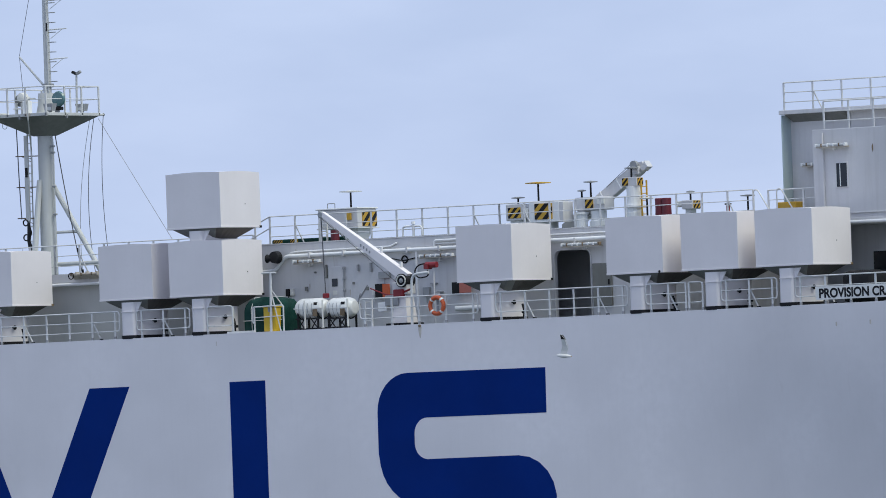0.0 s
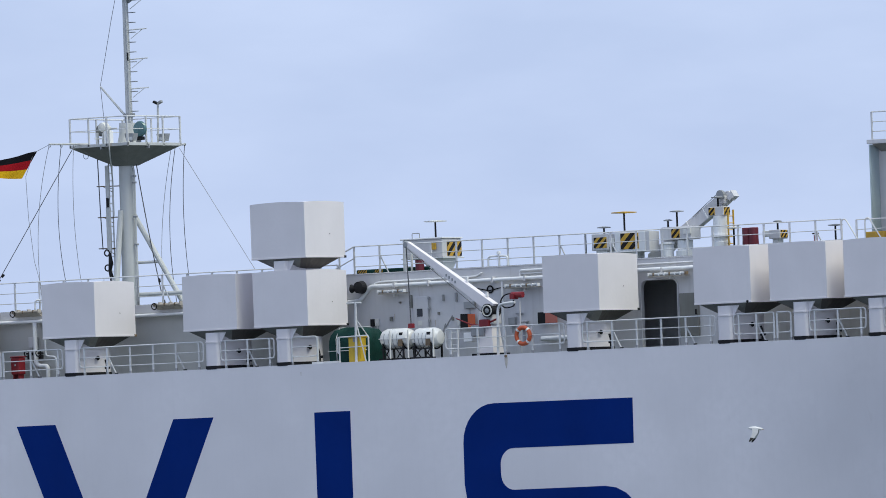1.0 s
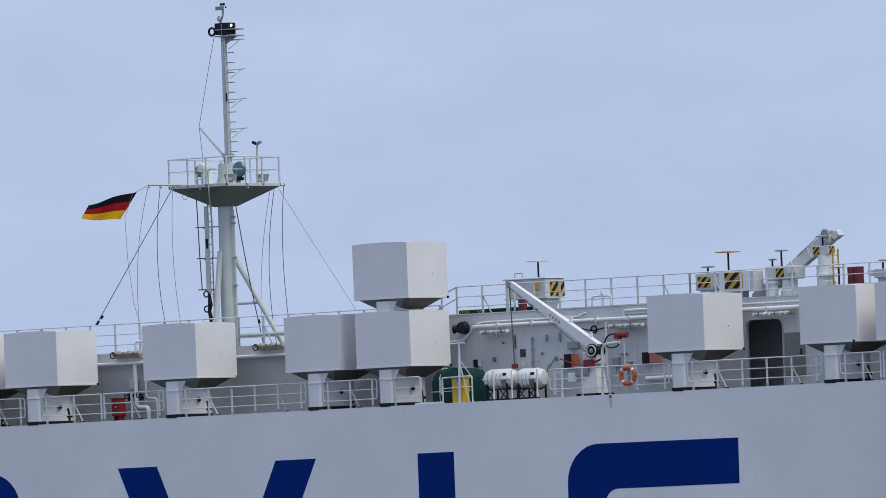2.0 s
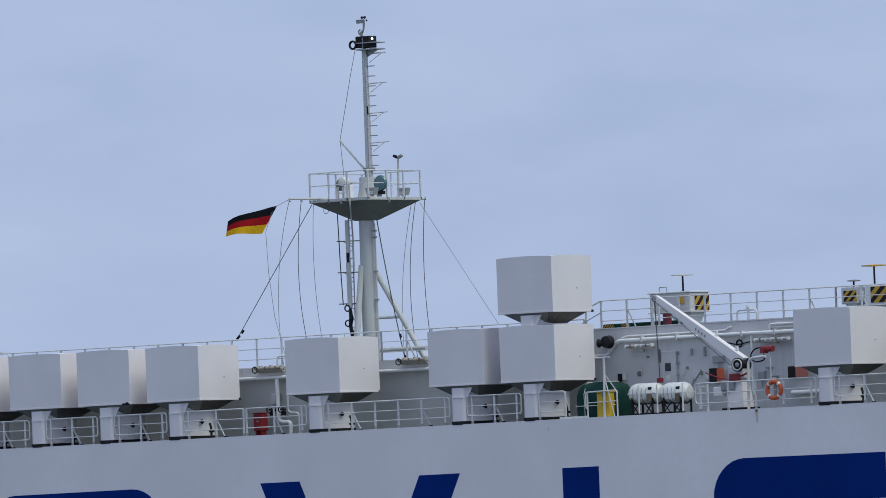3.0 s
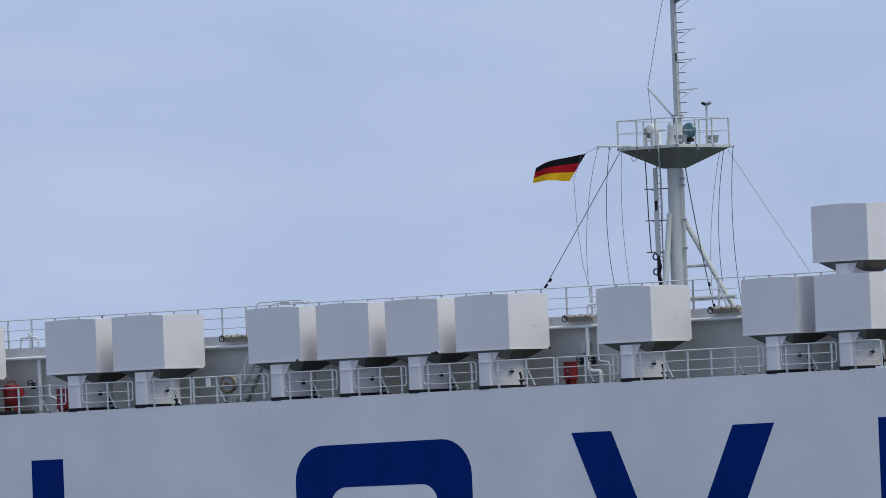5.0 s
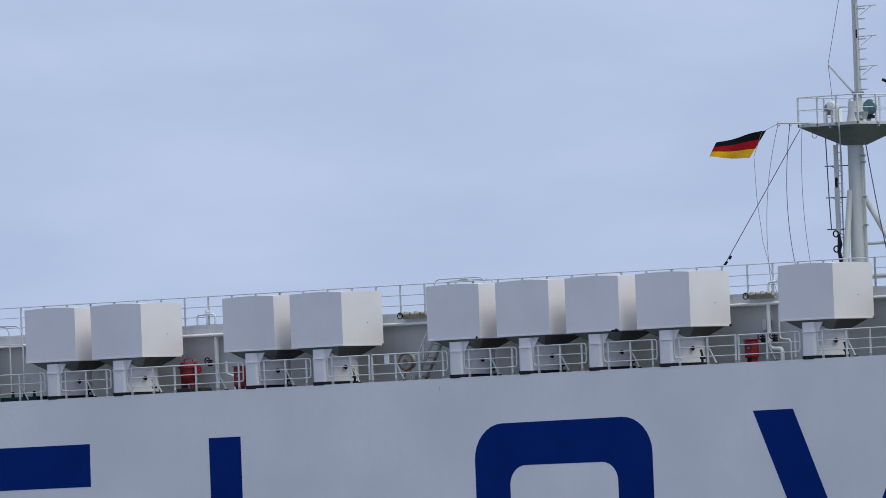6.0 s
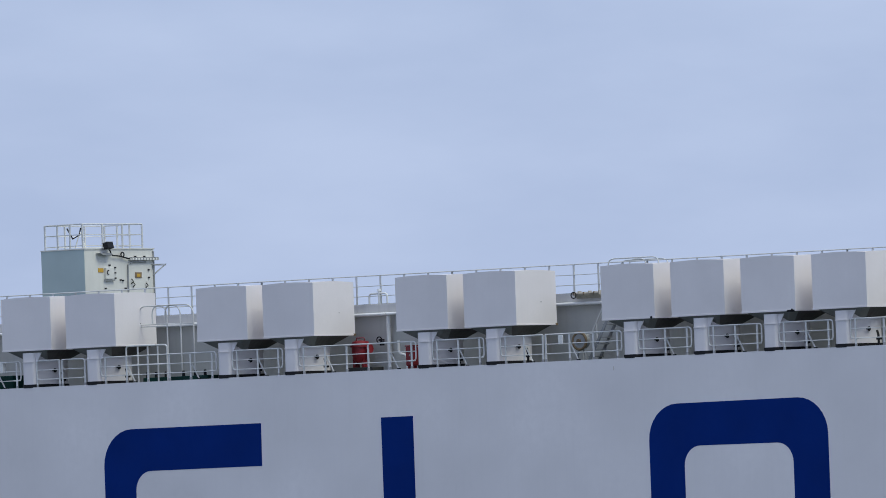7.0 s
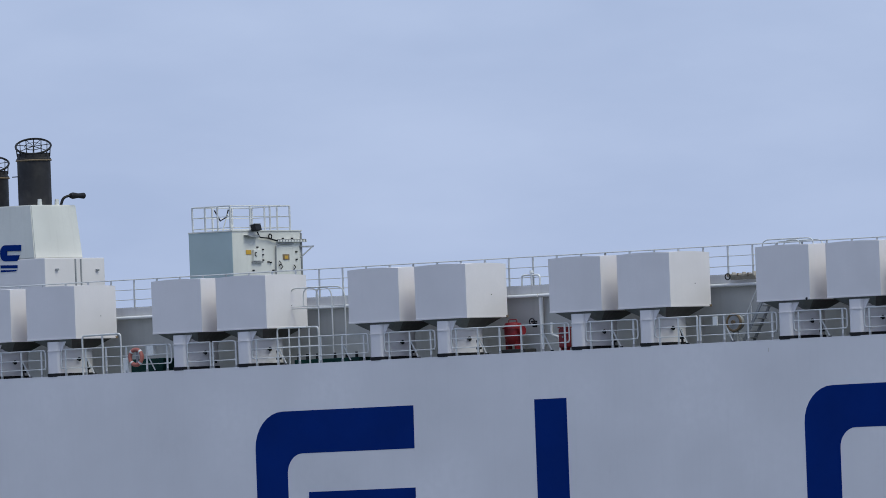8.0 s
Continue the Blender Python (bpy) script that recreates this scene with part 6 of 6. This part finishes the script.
def funnel():
    t = thing("funnel", (-58.5, 17.8, ROOF_AFT), "light grey funnel casing with dark exhaust pipes", "funnel")
    part("lower_casing", box(-66, -56.13, 16.0, 19.85, ROOF_AFT, 30.70, 0.03), COWL, t)
    for y in (17.95, 18.30):
        part("casing_pipe", box(-56.13, -56.09, y - 0.03, y + 0.03, ROOF_AFT, 30.66), GREY, t)
    for y, z in ((16.65, 30.18), (19.25, 30.15)):
        part("casing_lug", box(-56.13, -56.05, y, y + 0.18, z, z + 0.08, 0.02), GREY, t)
    bm = bmesh.new()
    lo = [bm.verts.new(p) for p in ((-66, 16.02, 30.702), (-56.66, 16.02, 30.702), (-56.66, 19.12, 30.702), (-66, 19.12, 30.702))]
    hi = [bm.verts.new(p) for p in ((-65.5, 16.12, 32.95), (-56.88, 16.12, 32.95), (-56.88, 19.02, 32.95), (-65.5, 19.02, 32.95))]
    bm.faces.new(lo)
    bm.faces.new(hi)
    for k in range(4):
        bm.faces.new((lo[k], lo[(k + 1) % 4], hi[(k + 1) % 4], hi[k]))
    bmesh.ops.bevel(bm, geom=list(bm.edges), offset=0.04, segments=2, affect="EDGES")
    part("upper_casing", bm, CREAM, t)
    # plain blue mark on the side: a hook and two short bars
    y0, y1 = 16.0, 16.06
    hook = [(-57.42, 31.30), (-58.25, 31.33)] + arc(-58.25, 31.03, 0.30, 100, 180, 5) + arc(-58.27, 30.93, 0.28, 180, 270, 5) + [(-57.62, 30.64), (-57.50, 30.88), (-58.2, 30.90), (-58.2, 31.08), (-57.42, 31.06)]
    part("blue_mark", slab(hook, 15.985, 16.08), BLUE, t, "blue painted shape")
    part("blue_mark", slab([(-58.55, 30.50), (-57.62, 30.47), (-57.62, 30.34), (-58.55, 30.37)], 15.98, 16.005), BLUE, t, "blue painted bar")
    part("blue_mark", slab([(-58.55, 30.30), (-57.62, 30.27), (-57.75, 30.21), (-58.55, 30.21)], 15.98, 16.005), BLUE, t, "blue painted bar")
    for x, y, zt in ((-57.85, 17.55, 35.15), (-60.2, 17.55, 34.5)):
        e = part("exhaust_pipe", lathe([(0.70, 32.9), (0.70, zt - 0.35), (0.73, zt - 0.33), (0.73, zt - 0.22), (0.69, zt - 0.2), (0.69, zt), (0.60, zt), (0.60, zt - 0.6)], (x, y, 0), "z", 28), SOOT, t, "sooty black exhaust pipe")
        shade(e)
        part("band", torus((x, y, zt - 0.30), 0.73, 0.035, "z", n=28, seg=6), RUST, e)
        # spark guard: a spoked ring that leans towards the bow and the ship's side
        tilt = Matrix.Translation((x, y, zt + 0.30)) @ Matrix.Rotation(radians(27), 4, Vector((0.79, 0.61, 0)))
        ring = [tilt @ Vector((0.74 * math.cos(2 * math.pi * k / 28), 0.74 * math.sin(2 * math.pi * k / 28), 0)) for k in range(29)]
        part("spark_ring", tube(ring, 0.045, seg=6, caps=False), BLACK, e)
        part("inner_ring", tube([tilt @ Vector((0.36 * math.cos(2 * math.pi * k / 20), 0.36 * math.sin(2 * math.pi * k / 20), 0)) for k in range(21)], 0.016, seg=4, caps=False), BLACK, e)
        for k in range(14):
            a = 2 * math.pi * k / 14
            p = tilt @ Vector((0.73 * math.cos(a), 0.73 * math.sin(a), 0))
            part("cage_bar", tube([(x + 0.70 * math.cos(a), y + 0.70 * math.sin(a), zt - 0.12), tuple(p)], 0.02, seg=4), BLACK, e)
            if k % 2 == 0:
                part("cage_spoke", tube([tuple(p), (x, y, zt + 0.30)], 0.016, seg=4), BLACK, e)
        part("sample_pipe", cyl((x - 0.95, y - 0.3, zt - 0.95), (x - 0.6, y - 0.3, zt - 0.95), 0.025, 0.025, 6), BLACK, e)
    for y in (16.9, 18.0):
        part("roof_vent", cyl((-57.05, y, 32.95), (-57.05, y, 33.2), 0.1, 0.08, 10), CREAM, t)
    w = thing("whistle", (-57.0, 18.2, 32.95), "black ship's whistle on a bent pipe", "whistle")
    part("pipe", tube(rounded([(-57.0, 18.2, 32.95), (-56.95, 18.3, 33.25), (-56.8, 18.75, 33.38)], 0.15), 0.06), BLACK, w)
    shade(part("bell", lathe([(0.10, 0), (0.14, 0.15), (0.10, 0.5), (0.13, 0.85)], (-56.8, 18.6, 33.33), "y", 14), BLACK, w))


after_house()
funnel()


# ---- what moves ----
FLAG_N, FLAG_L, FLAG_H, FLAG_LEAN = 26, 1.80, 0.98, 0.78
FLAG_AT = Vector((2.76, 8.87, 33.98))
FLAG_DIR = math.atan2(-0.42, -0.91)


def flag():
    """Bunting in narrow stiff strips, each of three bands, that ripple along the fly."""
    t = thing("flag", FLAG_AT, "black, red and gold flag flying from the yard halyard", "flag")
    w = FLAG_L / FLAG_N
    strips = []
    for k in range(FLAG_N):
        s0, s1 = k * w, (k + 1) * w + 0.02

        def edge(s, f):
            taper = 1 - 0.46 * (s / FLAG_L) ** 1.2
            return f * FLAG_H * taper + 0.22 * s / FLAG_L * FLAG_H

        bm = bmesh.new()
        for band in range(3):
            f0, f1 = band / 3, (band + 1) / 3
            lo = []
            for y in (-0.003, 0.003):
                # the hoist leans, so each strip leans with it
                lo.append([bm.verts.new((s - s0 - FLAG_LEAN * (f - 0.5) * FLAG_H * (1 - 0.6 * s / FLAG_L), y, edge(s, f) - 0.5 * FLAG_H)) for s, f in ((s0, f0), (s1, f0), (s1, f1), (s0, f1))])
            faces = [bm.faces.new(lo[0]), bm.faces.new(lo[1])]
            for j in range(4):
                faces.append(bm.faces.new((lo[0][j], lo[0][(j + 1) % 4], lo[1][(j + 1) % 4], lo[1][j])))
            for fc in faces:
                fc.material_index = band
        me = bpy.data.meshes.new("strip")
        bmesh.ops.recalc_face_normals(bm, faces=bm.faces)
        bm.to_mesh(me)
        bm.free()
        for m in (FLAG_GOLD, FLAG_RED, FLAG_BLACK):
            me.materials.append(m)
        ob = new("strip", me)
        ob.parent = t
        strips.append(ob)
    h0, h1 = FLAG_AT + Vector((-0.16, -0.07, -0.46)), FLAG_AT + Vector((0.16, 0.07, 0.46))
    hal = part("flag_halyard", tube([(3.74, 8.96, 34.74), tuple(h1), tuple(h0), (2.55, 8.95, 31.9), (2.72, 9.0, 30.2), (3.25, 9.1, 28.1)], 0.010, seg=5), HALYARD)
    tagged(hal, "thin halyard that holds the flag", "rope", "mast rigging")
    return t, strips


def gull():
    t = thing("gull", (0, 0, 0), "white gull in flapping flight with grey wings", "bird")
    shade(part("body", lathe([(0.01, -0.22), (0.035, -0.17), (0.07, -0.06), (0.078, 0.04), (0.06, 0.13), (0.048, 0.18), (0.05, 0.22), (0.035, 0.26), (0.008, 0.28)], (0, 0, 0), "x", 14), GULL, t), 80)
    part("tail", slab([(-0.20, -0.025), (-0.20, 0.025), (-0.33, 0.065), (-0.34, 0.0), (-0.33, -0.065)], -0.006, 0.006, "z"), GULL, t)
    part("bill", lathe([(0.014, 0), (0.002, 0.05)], (0.275, 0, -0.005), "x", 8), YELLOW, t)
    wings = []
    for side in (-1, 1):
        bm = bmesh.new()
        rows = [(0.0, 0.11, -0.09, 0.0), (0.14, 0.15, -0.07, 0.035), (0.30, 0.15, -0.03, 0.05), (0.56, 0.05, -0.08, 0.04), (0.74, -0.07, -0.12, 0.015)]
        top = [[bm.verts.new((x, side * s, z + dz)) for x in (a, (a + b) / 2 + 0.01, b)] for s, a, b, z in rows for dz in (0.007,)]
        low = [[bm.verts.new((x, side * s, z - 0.007)) for x in (a, (a + b) / 2 + 0.01, b)] for s, a, b, z in rows]
        for i in range(4):
            for grid in (top, low):
                for j in range(2):
                    f = bm.faces.new((grid[i][j], grid[i][j + 1], grid[i + 1][j + 1], grid[i + 1][j]))
                    f.material_index = 2 if i == 3 else (1 if grid is top else 0)
            for j in (0, 2):
                bm.faces.new((top[i][j], top[i + 1][j], low[i + 1][j], low[i][j]))
        for i in (0, 4):
            bm.faces.new(top[i] + low[i][::-1])
        wings.append((side, part("wing", bm, (GULL, GULL_GREY, BLACK), t)))
    return t, wings


FLAG, STRIPS = flag()
BIRD, WINGS = gull()


def motions():
    times = [k * 0.1 for k in range(81)]
    w = FLAG_L / FLAG_N
    walk(FLAG, [(0.0, Matrix.Translation(FLAG_AT)), (8.0, Matrix.Translation(FLAG_AT))])
    # how the fly lifts and sinks with the gusts: seconds, degrees
    gusts = [(0.0, -6), (0.6, 4), (1.0, -8), (1.6, 3), (2.1, -6), (2.4, 6), (2.6, 1), (2.8, -7), (3.0, -9), (3.2, -14), (3.4, 8), (3.6, 9), (3.8, 4), (4.0, -13), (4.4, 4), (4.9, -6),
             (5.2, -4), (5.4, -12), (5.5, -8), (5.6, -5), (6.0, -5), (6.2, 2), (6.5, -4), (6.6, 10), (7.0, -8), (7.5, 5), (8.0, -6)]

    def droop(t):
        for (t0, a0), (t1, a1) in zip(gusts, gusts[1:]):
            if t <= t1:
                f = max(0.0, (t - t0) / (t1 - t0))
                return a0 + (a1 - a0) * f * f * (3 - 2 * f)
        return gusts[-1][1]

    tracks = [[] for _ in STRIPS]
    for t in times:
        p = Vector((0, 0, 0))
        for k, rows in enumerate(tracks):
            u = k / FLAG_N
            side = 30 * u ** 0.7 * math.sin(2 * math.pi * (1.15 * u - t * 1.45) + 0.6)
            drop = droop(t - 0.10 * u) * (0.75 + 0.5 * u) + 8 * u ** 0.8 * math.sin(2 * math.pi * (0.8 * u - t * 1.45) + 1.9)
            m = Matrix.Translation(p) @ Euler((0, 0, FLAG_DIR + radians(side))).to_matrix().to_4x4() @ Euler((0, radians(-drop), 0)).to_matrix().to_4x4()
            rows.append((t, m))
            p = p + (m.to_3x3() @ Vector((w, 0, 0)))
    for ob, rows in zip(STRIPS, tracks):
        walk(ob, rows)
    path = [(0, 59.48, 23.41), (0.1, 59.84, 23.25), (0.2, 60.48, 22.95), (0.3, 60.49, 22.98), (0.4, 61.06, 22.68), (0.5, 61.27, 22.51), (0.6, 61.84, 22.37), (0.7, 61.99, 22.35), (0.8, 62.7, 22.24), (0.9, 62.96, 22.06), (1.0, 63.49, 21.79), (1.1, 63.61, 21.6), (1.2, 64.09, 21.28)]
    rows = [(t, pose(x, -30, z, 0, 6, 30)) for t, x, z in path]
    (ta, xa, za), (tb, xb, zb) = path[4], path[-1]
    vx, vz = (xb - xa) / (tb - ta), (zb - za) / (tb - ta)
    for k in range(1, 18):
        t = 1.2 + 0.4 * k
        rows.append((min(t, 8.0), pose(xb + vx * (min(t, 8.0) - 1.2), -30, zb + vz * min(0.6, t - 1.2) + 0.2 * math.sin(t), 0, 2, 30)))
    walk(BIRD, rows)
    for side, ob in WINGS:
        walk(ob, [(k * 0.05, pose(0, side * 0.03, 0.03, side * (6 + 64 * math.cos(2 * math.pi * (k * 0.05 - 0.02) / 0.41)), 0, 0)) for k in range(161)])


motions()
